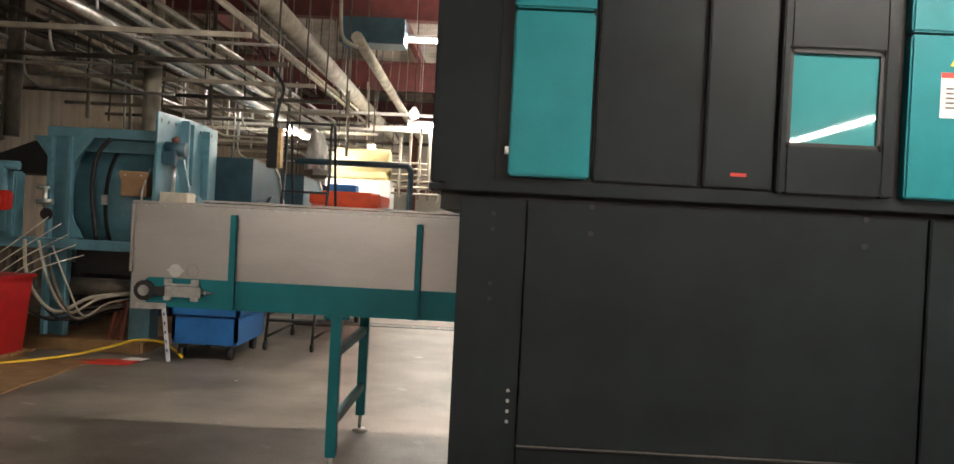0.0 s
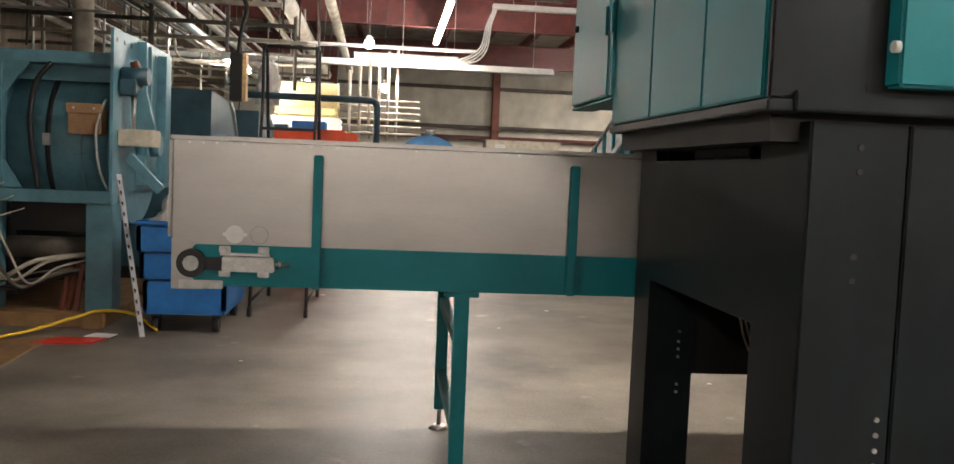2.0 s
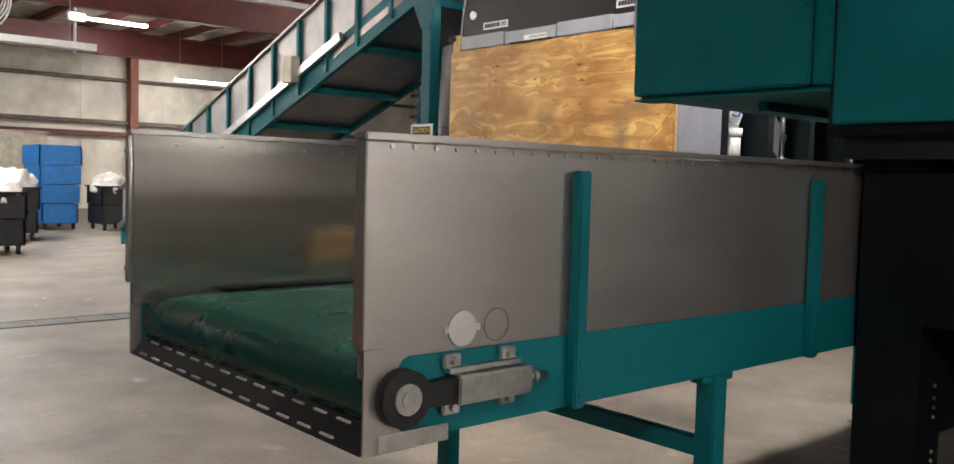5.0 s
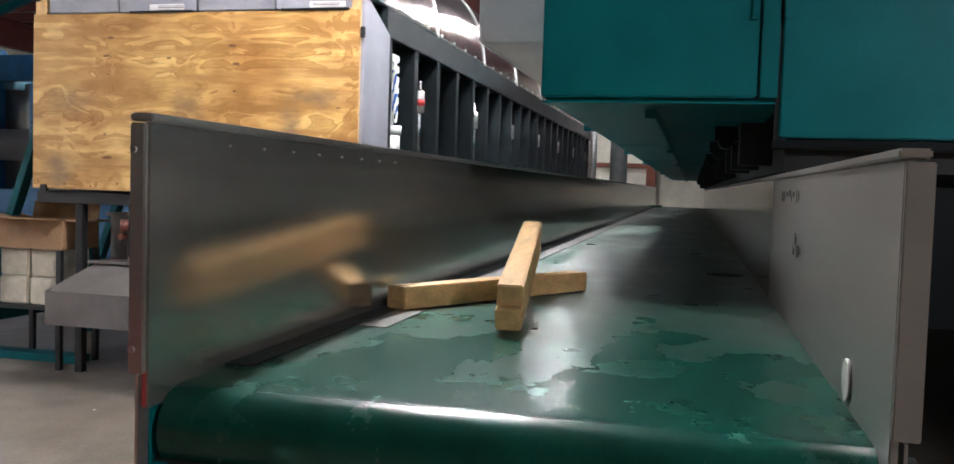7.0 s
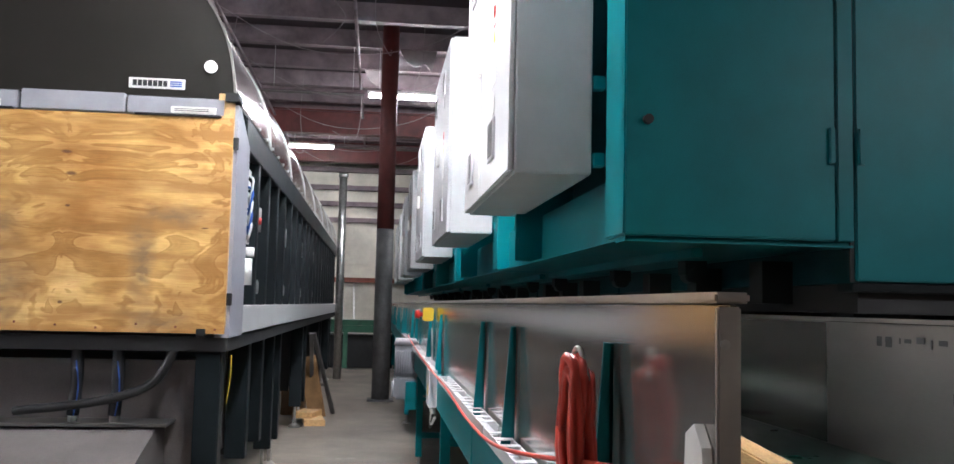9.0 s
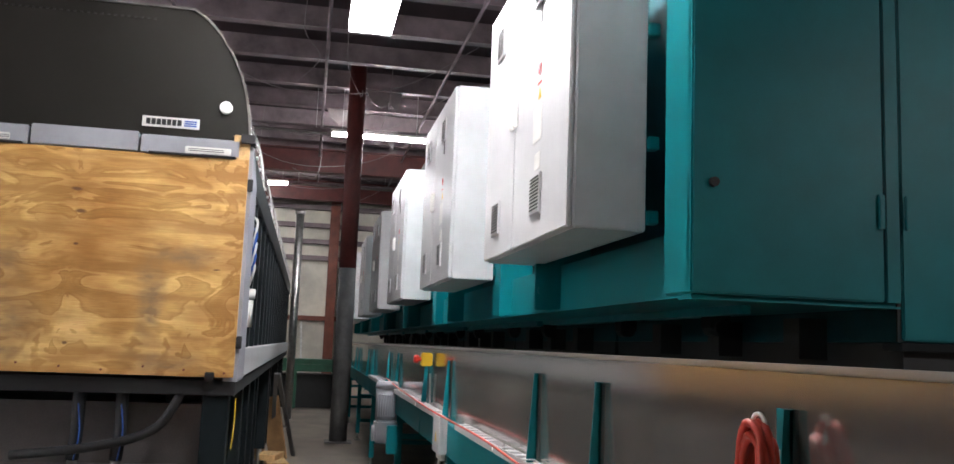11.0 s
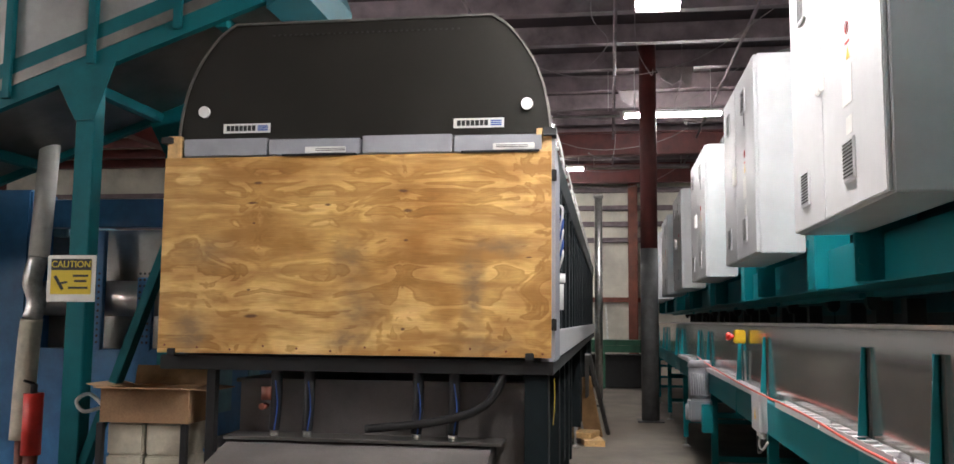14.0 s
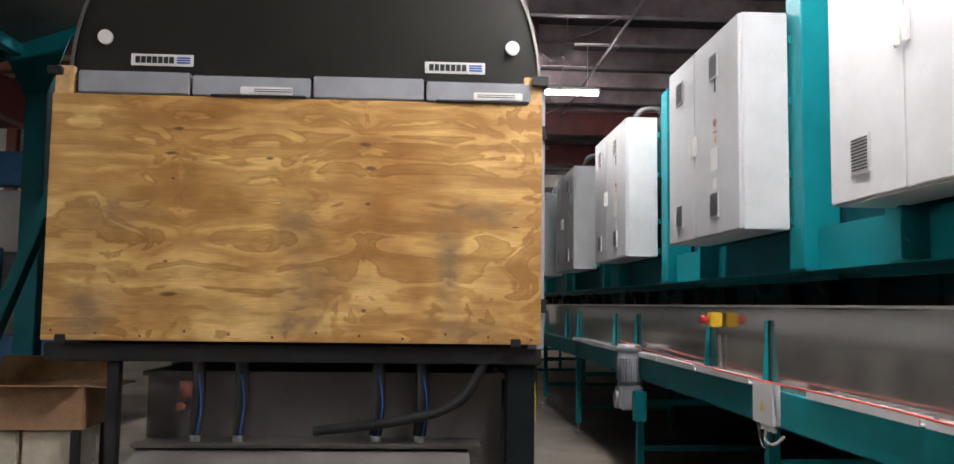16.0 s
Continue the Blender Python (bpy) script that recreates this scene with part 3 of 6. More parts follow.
part("cover_disc", join(rod((CX0 + 0.336, CYS + 0.013, 1.104), (CX0 + 0.336, CYS + 0.018, 1.104), 0.036, 24)), WHITE, conv, "white plastic cover disc")
ring = [(CX0 + 0.335 + 0.034 * math.cos(a * math.pi / 12), CYS - 0.0012, 1.105 + 0.034 * math.sin(a * math.pi / 12)) for a in range(25)]
part("scribed_ring", tube(ring, 0.001, 4, 1), SHEET_GREY, conv)


def post(x, y, z0, z1, w=0.036, d=0.03):
    return part("post", join(box(x - w / 2, x + w / 2, y - d, y, z0, z1, 0.004), rod((x, y - d - 0.004, z0 + 0.03), (x, y - d, z0 + 0.03), 0.008, 6), rod((x, y - d - 0.004, z0 + 0.1), (x, y - d, z0 + 0.1), 0.008, 6)), TEAL, conv)


for x in (-1.43, -0.40):
    post(x, CYS - 0.007, 0.9, 1.43)
NPOST = (-1.49, -0.45, 0.265, 2.31, 3.3, 5.25, 6.15, 8.2, 9.1, 11.1, 12.0, 14.0, 15.0, 17.0)
for x in NPOST:
    poly = [(CYN + 0.006, 0.9), (CYN + 0.05, 0.9), (CYN + 0.045, 1.1), (CYN + 0.022, 1.44), (CYN + 0.006, 1.44)]
    part("post", join(prism(poly, "x", x - 0.022, x - 0.017), box(x - 0.022, x + 0.022, CYN + 0.006, CYN + 0.012, 0.9, 1.44)), TEAL, conv)
    part("bolt", rod((x, CYN + 0.012, 1.36), (x, CYN + 0.02, 1.36), 0.009, 6), GALV, conv)
for x in (-0.84, 2.35, 5.3, 8.4, 11.4, 14.4, 17.4):
    for y in (CYS + 0.02, CYN - 0.03):
        leg = part("leg", box(x - 0.03, x + 0.03, y - 0.03, y + 0.03, 0.11, 0.9, 0.004), TEAL, conv)
        part("foot", join(rod((x, y, 0.02), (x, y, 0.12), 0.012, 10), rod((x, y, 0), (x, y, 0.022), 0.055, 20, 0.03)), GALV, leg, "zinc levelling foot")
    for z in (0.28, 0.665):
        part("cross_bar", box(x - 0.022, x + 0.022, CYS + 0.05, CYN - 0.06, z, z + 0.05, 0.003), TEAL, conv)
    part("head_bar", box(x - 0.07, x + 0.07, CYS + 0.0, CYS + 0.04, 0.878, 0.897, 0.002), TEAL, conv)
# scuffs and a joint on the inner south wall, a tar spot on the belt
rnd = random.Random(21)
for k in range(9):
    x = -0.36 - 0.055 * k + rnd.uniform(-0.015, 0.015)
    h = rnd.uniform(0.008, 0.03)
    part("scuff", box(x, x + rnd.uniform(0.008, 0.04), CYS + 0.0137, CYS + 0.0145, 1.425 - h, 1.425 + rnd.uniform(0, 0.012)), COLUMN_GREY, conv)
for k in range(7):
    x = -0.72 - 0.024 * k
    z = 1.25 + rnd.uniform(0, 0.04)
    part("scuff", box(x, x + rnd.uniform(0.008, 0.025), CYS + 0.0137, CYS + 0.0145, z, z + rnd.uniform(0.01, 0.035)), COLUMN_GREY, conv)
part("panel_joint", box(-0.035, -0.031, CYS + 0.0137, CYS + 0.0148, 1.058, 1.467), GALV, conv)
part("tar_spot", rod((0.84, 5.06, 1.0552), (0.84, 5.06, 1.0565), 0.085, 14), BLACK, conv)
# screws along the lips
for k in range(46):
    x = CX0 + 0.06 + k * 0.052
    part("screw", rod((x, CYS - 0.005, 1.462), (x, CYS - 0.001, 1.462), 0.005, 6), GALV, conv)
for k in range(9):
    x = CX0 + 0.12 + k * 0.14
    part("screw", rod((x, CYN - 0.015, 1.48), (x, CYN - 0.012, 1.48), 0.0022, 6), STEEL, conv)
# cable tray along the aisle side
for k in range(9):
    x = -1.2 + k * 0.98 + (0.7 if k > 2 else 0)
    x1 = x + 0.94
    part("cable_tray", join(box(x, x1, CYN + 0.012, CYN + 0.066, 1.095, 1.101), box(x, x1, CYN + 0.012, CYN + 0.016, 1.095, 1.13), box(x, x1, CYN + 0.062, CYN + 0.066, 1.095, 1.13),
                            *[box(x + 0.08 + j * 0.12, x + 0.12 + j * 0.12, CYN + 0.012, CYN + 0.066, 1.129, 1.132) for j in range(7)]), GREY_PAINT, conv, "pale grey cable tray")
part("bottom_channel", box(CX0 + 0.1, CX1, CYN + 0.0075, CYN + 0.045, 0.915, 1.09, 0.004), TEAL, conv)

# gear motor hung on the aisle side
gm = thing("gear_motor", (5.05, CYN + 0.120, 0.55), "grey geared electric motor bolted upright to the conveyor", "motor")
mb = part("motor_body", rod((5.05, CYN + 0.120, 0.86), (5.05, CYN + 0.120, 1.13), 0.095, 24), MID_GREY, gm)
for j in range(-4, 5):
    part("fin", box(5.05 - 0.11, 5.05 + 0.11, CYN + 0.114 + j * 0.02, CYN + 0.122 + j * 0.02, 0.89, 1.08), MID_GREY, mb)
part("fan_cowl", rod((5.05, CYN + 0.120, 1.13), (5.05, CYN + 0.120, 1.19), 0.108, 24, 0.09), MID_GREY, gm)
part("gearbox", join(box(4.95, 5.15, CYN + 0.020, CYN + 0.220, 0.66, 0.86, 0.02), rod((5.05, CYN + 0.012, 0.74), (5.05, CYN + 0.240, 0.74), 0.07, 20)), MID_GREY, gm)
part("torque_arm", box(4.86, 4.94, CYN + 0.020, CYN + 0.120, 0.58, 0.82, 0.006), TEAL, gm, "bright teal torque bracket")

jb = thing("junction_box", (2.17, CYN + 0.05, 0.92), "light grey control junction box clipped to the conveyor", "junction box")
part("enclosure", box(2.045, 2.305, CYN + 0.046, CYN + 0.075, 0.92, 1.13, 0.006), GREY_PAINT, jb)
part("lid", box(2.04, 2.31, CYN + 0.0755, CYN + 0.092, 0.918, 1.134, 0.006), GREY_PAINT, jb)
part("warning_mark", prism([(2.15, 0.985), (2.20, 0.985), (2.175, 1.04)], "y", CYN + 0.0925, CYN + 0.094), YELLOW, jb)
for k in range(4):
    part("cable_gland", rod((2.09 + 0.05 * k, CYN + 0.062, 0.885), (2.09 + 0.05 * k, CYN + 0.062, 0.921), 0.014, 8), WHITE, jb)
part("cable", tube([(2.10, CYN + 0.062, 0.89), (2.12, CYN + 0.07, 0.82), (2.22, CYN + 0.07, 0.80), (2.30, CYN + 0.06, 0.86), (2.37, CYN + 0.048, 0.95)], 0.008), BLACK, jb)
part("cable", tube([(2.20, CYN + 0.062, 0.89), (2.19, CYN + 0.07, 0.84), (2.08, CYN + 0.07, 0.83), (1.98, CYN + 0.06, 0.88)], 0.007), WHITE, jb)

es = thing("emergency_stop", (3.05, CYN + 0.060, 1.4), "yellow emergency-stop switch with red button on the conveyor rail", "switch")
part("housing", box(3.01, 3.09, CYN + 0.012, CYN + 0.085, 1.385, 1.475, 0.008), YELLOW, es)
part("button", join(rod((3.05, CYN + 0.085, 1.43), (3.05, CYN + 0.110, 1.43), 0.015, 12), rod((3.05, CYN + 0.106, 1.43), (3.05, CYN + 0.135, 1.43), 0.03, 16, 0.024)), RED, es)
part("bracket", beam((3.05, CYN + 0.020, 1.34), (3.05, CYN + 0.012, 1.1), 0.03, 0.01), GALV, es)
whole("pull_cord", tube([(5.6, CYN + 0.085, 1.2), (4.6, CYN + 0.085, 1.17), (3.6, CYN + 0.085, 1.15), (2.4, CYN + 0.085, 1.135), (0.9, CYN + 0.090, 1.14), (0.0, CYN + 0.090, 1.12), (-0.7, CYN + 0.080, 1.14), (-1.7, CYN + 0.060, 1.27)], 0.005), HOSE_RED,
      "thin red emergency pull cord along the conveyor", "cord")

# coiled hose on a post
hx, hy = -1.50, CYN + 0.062
coil = thing("hose_coil", (hx, hy, 1.04), "coiled red air hose hung on a conveyor post", "hose")
rnd = random.Random(4)
for j in range(15):
    dy, dr, dz = rnd.uniform(-0.018, 0.018), rnd.uniform(-0.010, 0.010), rnd.uniform(-0.016, 0.016)
    pts = []
    for k in range(25):
        a = 2 * math.pi * k / 24
        pts.append((hx + (0.045 + dr) * math.cos(a), hy + dy + 0.006 * math.sin(2 * a + j), 1.285 + dz + (0.115 + dr) * math.sin(a)))
    part("loop", tube(pts, 0.0075, 6, 1), HOSE_RED, coil)
part("tie", tube([(hx - 0.02, hy - 0.012, 1.375), (hx - 0.012, hy, 1.425), (hx + 0.012, hy + 0.005, 1.425), (hx + 0.02, hy + 0.012, 1.375)], 0.004), WHITE, coil)
part("loose_end", tube([(hx, hy + 0.02, 1.19), (hx - 0.01, hy + 0.03, 1.12), (hx + 0.005, hy + 0.03, 1.05), (hx - 0.02, hy + 0.04, 0.98)], 0.006), WHITE, coil)

bm = prism([(-1.955, 1.27), (-1.925, 1.255), (-1.90, 1.30), (-1.88, 1.295), (-1.885, 1.345), (-1.915, 1.36), (-1.94, 1.335)], "y", CYN + 0.0015, CYN + 0.014)
part("paper_tag", bm, WHITE, conv, "crumpled white tag")

# timbers left on the belt


def timber(p, q, w, h, label):
    return whole("timber", beam(p, q, w, h, 0.004), WOOD, label, "timber", "timbers on the belt")


timber((-0.88, 6.03, 1.0925), (-0.12, 5.60, 1.0925), 0.075, 0.065, "pale softwood block lying across the green belt")
timber((-1.165, 5.64, 1.152), (-0.19, 5.76, 1.272), 0.065, 0.055, "pale softwood batten propped on another timber")
timber((-1.18, 5.64, 1.095), (-0.20, 5.76, 1.215), 0.065, 0.055, "pale softwood batten under its twin on the belt")
timber((-0.42, 5.93, 1.07), (-0.18, 5.89, 1.07), 0.04, 0.02, "small orange-brown wood offcut on the belt")

# ---- dryer row ----
PITCH, UX = 2.93, -0.25
ZB = 1.60   # underside of the upper casing


def grey_cabinet(x, label):
    c = thing("control_cabinet", (x, 6.05, 1.96), label, "cabinet", "control cabinets of the dryers")
    y0, y1, z0, z1 = 5.75, 6.03, 1.97, 3.29
    part("casing", box(x, x + 1.55, y0, y1, z0, z1, 0.006), GREY_PAINT, c)
    for a, b in ((x + 0.006, x + 0.887), (x + 0.894, x + 1.544)):
        d = part("door", box(a, b, y1 + 0.002, y1 + 0.022, z0 + 0.006, z1 - 0.006, 0.005), GREY_PAINT, c)
        mid = x + 0.46 if a < x + 0.5 else x + 1.25
        for z in (z0 + 0.11, z1 - 0.30):
            v = part("vent", join(box(mid - 0.085, mid + 0.085, y1 + 0.021, y1 + 0.032, z, z + 0.17, 0.004)), GREY_PAINT, d)
            part("grille", join(*[box(mid - 0.07, mid + 0.07, y1 + 0.0325, y1 + 0.034, z + 0.018 + j * 0.0145, z + 0.025 + j * 0.0145) for j in range(10)]), BLACK, v)
        part("latch", box(a + 0.02 if a > x + 0.5 else b - 0.05, a + 0.05 if a > x + 0.5 else b - 0.02, y1 + 0.022, y1 + 0.045, z0 + 0.57, z0 + 0.71, 0.006), WHITE, d)
    part("notice", box(x + 0.40, x + 0.54, y1 + 0.0225, y1 + 0.024, z0 + 0.42, z0 + 0.57), WHITE, c, "white paper notice")
    part("notice", box(x + 0.41, x + 0.50, y1 + 0.0225, y1 + 0.024, z0 + 0.30, z0 + 0.37), WHITE, c, "white paper notice")
    ringp = [(x + 0.45 + 0.027 * math.cos(a * math.pi / 8), y1 + 0.0235, z0 + 0.73 + 0.027 * math.sin(a * math.pi / 8)) for a in range(17)]
    part("prohibition_mark", join(tube(ringp, 0.0015, 5, 1), beam((x + 0.432, y1 + 0.0235, z0 + 0.748), (x + 0.468, y1 + 0.0235, z0 + 0.712), 0.003, 0.003, 0)), RED, c)
    part("warning_mark", prism([(x + 0.42, z0 + 0.60), (x + 0.47, z0 + 0.60), (x + 0.445, z0 + 0.65)], "y", y1 + 0.0225, y1 + 0.024), YELLOW, c)
    part("stripe", box(x + 0.415, x + 0.485, y1 + 0.0225, y1 + 0.024, z0 + 0.665, z0 + 0.674), RED, c)
    part("mark", box(x + 0.43, x + 0.46, y1 + 0.0225, y1 + 0.024, z0 + 0.93, z0 + 1.07), INK, c)
    for z in (2.0, 2.28, 2.72, 3.1):
        part("bracket", box(x - 0.015, x + 0.03, y0 - 0.045, y0 - 0.002, z, z + 0.05, 0.004), TEAL, c)
    return c


def dryer(i):
    x = UX + PITCH * i
    d = thing("dryer", (x, 4.5, 0), "teal and charcoal industrial tumble dryer above the conveyor", "dryer", "row of dryers")
    e = x + PITCH - 0.02
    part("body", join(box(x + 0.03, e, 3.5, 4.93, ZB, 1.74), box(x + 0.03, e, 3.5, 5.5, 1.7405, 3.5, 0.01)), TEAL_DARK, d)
    part("corner_post", box(x, x + 0.22, 5.52, 5.735, 1.73, 3.5, 0.006), TEAL, d)
    part("corner_post", box(x + 1.78, x + 2.02, 5.42, 5.74, 1.73, 3.5, 0.006), TEAL, d)
    part("skirt_beam", box(x + 0.22, x + 1.78, 5.5, 5.66, 1.73, 1.97, 0.006), TEAL, d)
    part("skirt_beam", box(x + 2.02, e, 5.5, 5.66, 1.73, 1.97, 0.006), TEAL, d)
    part("soffit", box(x + 0.02, e, 4.94, 5.72, 1.72, 1.73), TEAL, d)
    part("lug_plate", join(box(x + 1.76, x + 1.80, 5.735, 5.80, 1.73, 1.97, 0.004), rod((x + 1.74, 5.77, 1.83), (x + 1.755, 5.77, 1.83), 0.02, 12)), TEAL, d)
    part("base_frame", join(box(x + 0.04, e, 3.5, 4.93, 1.50, ZB - 0.002), *[box(x + 0.5 + 0.7 * k, x + 0.62 + 0.7 * k, 4.93, 5.05, 1.53, 1.69) for k in range(3)]), BLACK, d)
    part("duct", tube([(x + 1.0, 5.45, 3.35), (x + 1.0, 5.55, 3.52), (x + 1.0, 5.75, 3.5), (x + 1.0, 5.85, 3.26)], 0.03, 12), COLUMN_GREY, d)
    for k in range(2):
        part("roller_mount", join(rod((x + 1.1 + 1.2 * k, 5.08, 1.655), (x + 1.24 + 1.2 * k, 5.08, 1.655), 0.035, 12), box(x + 1.12 + 1.2 * k, x + 1.22 + 1.2 * k, 5.03, 5.13, 1.655, 1.719)), BLACK, d)
    part("under_rail", box(x + 0.3, e, 5.36, 5.40, 1.685, 1.7185, 0.003), TEAL, d)
    return d


dr = dryer(0)
for i in range(1, 7):
    copy_thing(dr, pose(UX + PITCH * i, 4.5, 0))
gc = grey_cabinet(UX + 0.355, "light grey two-door control cabinet on the dryer's side")
for i, dx in enumerate((-0.19, -0.06, 0.0, 0.0, 0.0, 0.0)):
    copy_thing(gc, pose(UX + 0.355 + PITCH * (i + 1) + dx, 6.05, 1.96))

# the end dryer's own panels
part("access_door", box(UX - 0.012, UX + 0.03, 5.03, 5.735, 1.73, 3.5, 0.006), TEAL, dr)
part("door_frame", box(UX - 0.008, UX + 0.03, 4.965, 5.022, 1.73, 3.5, 0.004), TEAL, dr)
part("key_lock", rod((UX - 0.03, 5.66, 2.10), (UX - 0.012, 5.66, 2.10), 0.016, 14), BLACK, dr)
part("soffit_lip", box(UX - 0.008, UX + 0.10, 4.97, 5.73, 1.711, 1.7185), TEAL, dr)
part("hinge", box(UX - 0.026, UX - 0.013, 5.035, 5.055, 1.98, 2.1, 0.003), TEAL, dr)
part("hinge", box(UX - 0.026, UX - 0.013, 4.935, 4.955, 1.98, 2.1, 0.003), TEAL, dr)
for a, b in ((4.43, 4.955), (3.9, 4.42), (3.47, 3.89)):
    part("end_panel", box(UX, UX + 0.028, a, b, ZB + 0.005, 3.5, 0.005), TEAL, dr)
part("dark_slot", box(UX + 0.012, UX + 0.02, 4.94, 4.97, ZB, 3.5), BLACK, dr)
part("base_lip", box(UX - 0.004, UX + 0.1, 3.42, 4.97, ZB - 0.03, ZB - 0.002, 0.004), CHARCOAL, dr)

base = thing("machine_plinth", (-0.13, 3.44, 0), "charcoal-painted steel base with side opening under the dryers", "machine base")
part("front_corner", box(-0.128, 0.124, 3.44, 3.47, 0, 1.55, 0.004), CHARCOAL, base)
part("end_frame", join(box(-0.13, -0.09, 3.446, 3.73, 0, 1.55), box(-0.13, -0.09, 4.70, 4.90, 0, 1.55), box(-0.13, -0.09, 3.73, 4.70, 1.0, 1.46), box(-0.13, -0.09, 3.73, 4.70, 1.54, 1.55)), CHARCOAL, base, "charcoal end frame with a wide cut-out")
part("post_return", box(-0.09, 0.0, 4.86, 4.90, 0, 1.55), CHARCOAL, base)
part("post_return", box(-0.09, 0.06, 3.47, 3.5, 0, 1.55), CHARCOAL, base)
for z in (0.16, 0.19, 0.56, 0.59, 0.70, 0.73, 0.76, 0.80):
    part("bolt", rod((0.0, 4.70, z), (0.0, 4.706, z), 0.006, 8), GALV, base)
part("slot_box", box(-0.07, 0.1, 3.95, 4.45, 1.464, 1.525, 0.006), CHARCOAL, base)
# two black sheets added inside the slot to stop light showing through
part("slot_side_block", box(-0.088, 0.103, 4.688, 4.703, 1.462, 1.548), BLACK, base)
part("slot_back_block", box(0.104, 0.12, 3.5, 4.718, 1.0, 1.548), BLACK, base)
xs = [0.13]
while xs[-1] < 18:
    xs.append(xs[-1] + (1.545 if len(xs) % 2 else 1.385))
for a, b in zip(xs, xs[1:]):
    part("front_panel", box(a, b - 0.012, 3.44, 3.47, 0.60, 1.55, 0.005), CHARCOAL, base)
    part("kick_panel", box(a, b - 0.012, 3.452, 3.47, 0.02, 0.592, 0.005), CHARCOAL, base)
    for dx, z in ((0.248, 1.43), (0.248, 1.533), (1.295, 1.434), (1.295, 1.537)):
        part("bolt", rod((a + dx, 3.434, z), (a + dx, 3.442, z), 0.011, 10), BLACK, base)
# thin pale strip drawn in for the highlight along the kick seam
part("pale_edge", box(0.13, 18, 3.441, 3.45, 0.5935, 0.5985), SHEET_GREY, base)
# added behind the front panels so no light leaks through their seams
part("front_seam_block", box(0.10, 18, 3.473, 3.5, 0, 1.55), BLACK, base)
for z in (1.49, 1.43, 1.22, 1.16):
    part("hole", rod((0.0, 3.436, z), (0.0, 3.4405, z), 0.008, 10), BLACK, base)
for k in range(4):
    part("stud", rod((0.09, 3.434, 0.69 + 0.04 * k), (0.09, 3.4405, 0.69 + 0.04 * k), 0.007, 8), GALV, base)
part("back_panel", box(0.06, 18, 4.72, 4.76, 0.63, 1.48), BLACK, base)
part("post_return", box(-0.088, 0.058, 4.706, 4.76, 0.0, 1.48), CHARCOAL, base)
for j in range(4):
    d = 0.022 * j
    part("cable", tube([(0.17 + d, 4.66, 1.02), (0.215 + d, 4.66, 0.90 - 0.3 * d), (0.255 + d, 4.65, 0.76), (0.33 + d, 4.64, 0.665 - 0.3 * d), (0.45 + d, 4.64, 0.645 + d), (0.62, 4.66, 0.68 + d), (0.7, 4.69, 0.80 + d)], 0.0045), WHITE, base)
part("cable", tube([(0.13, 4.66, 0.905), (0.17, 4.65, 0.93), (0.22, 4.66, 1.02)], 0.005), WHITE, base)

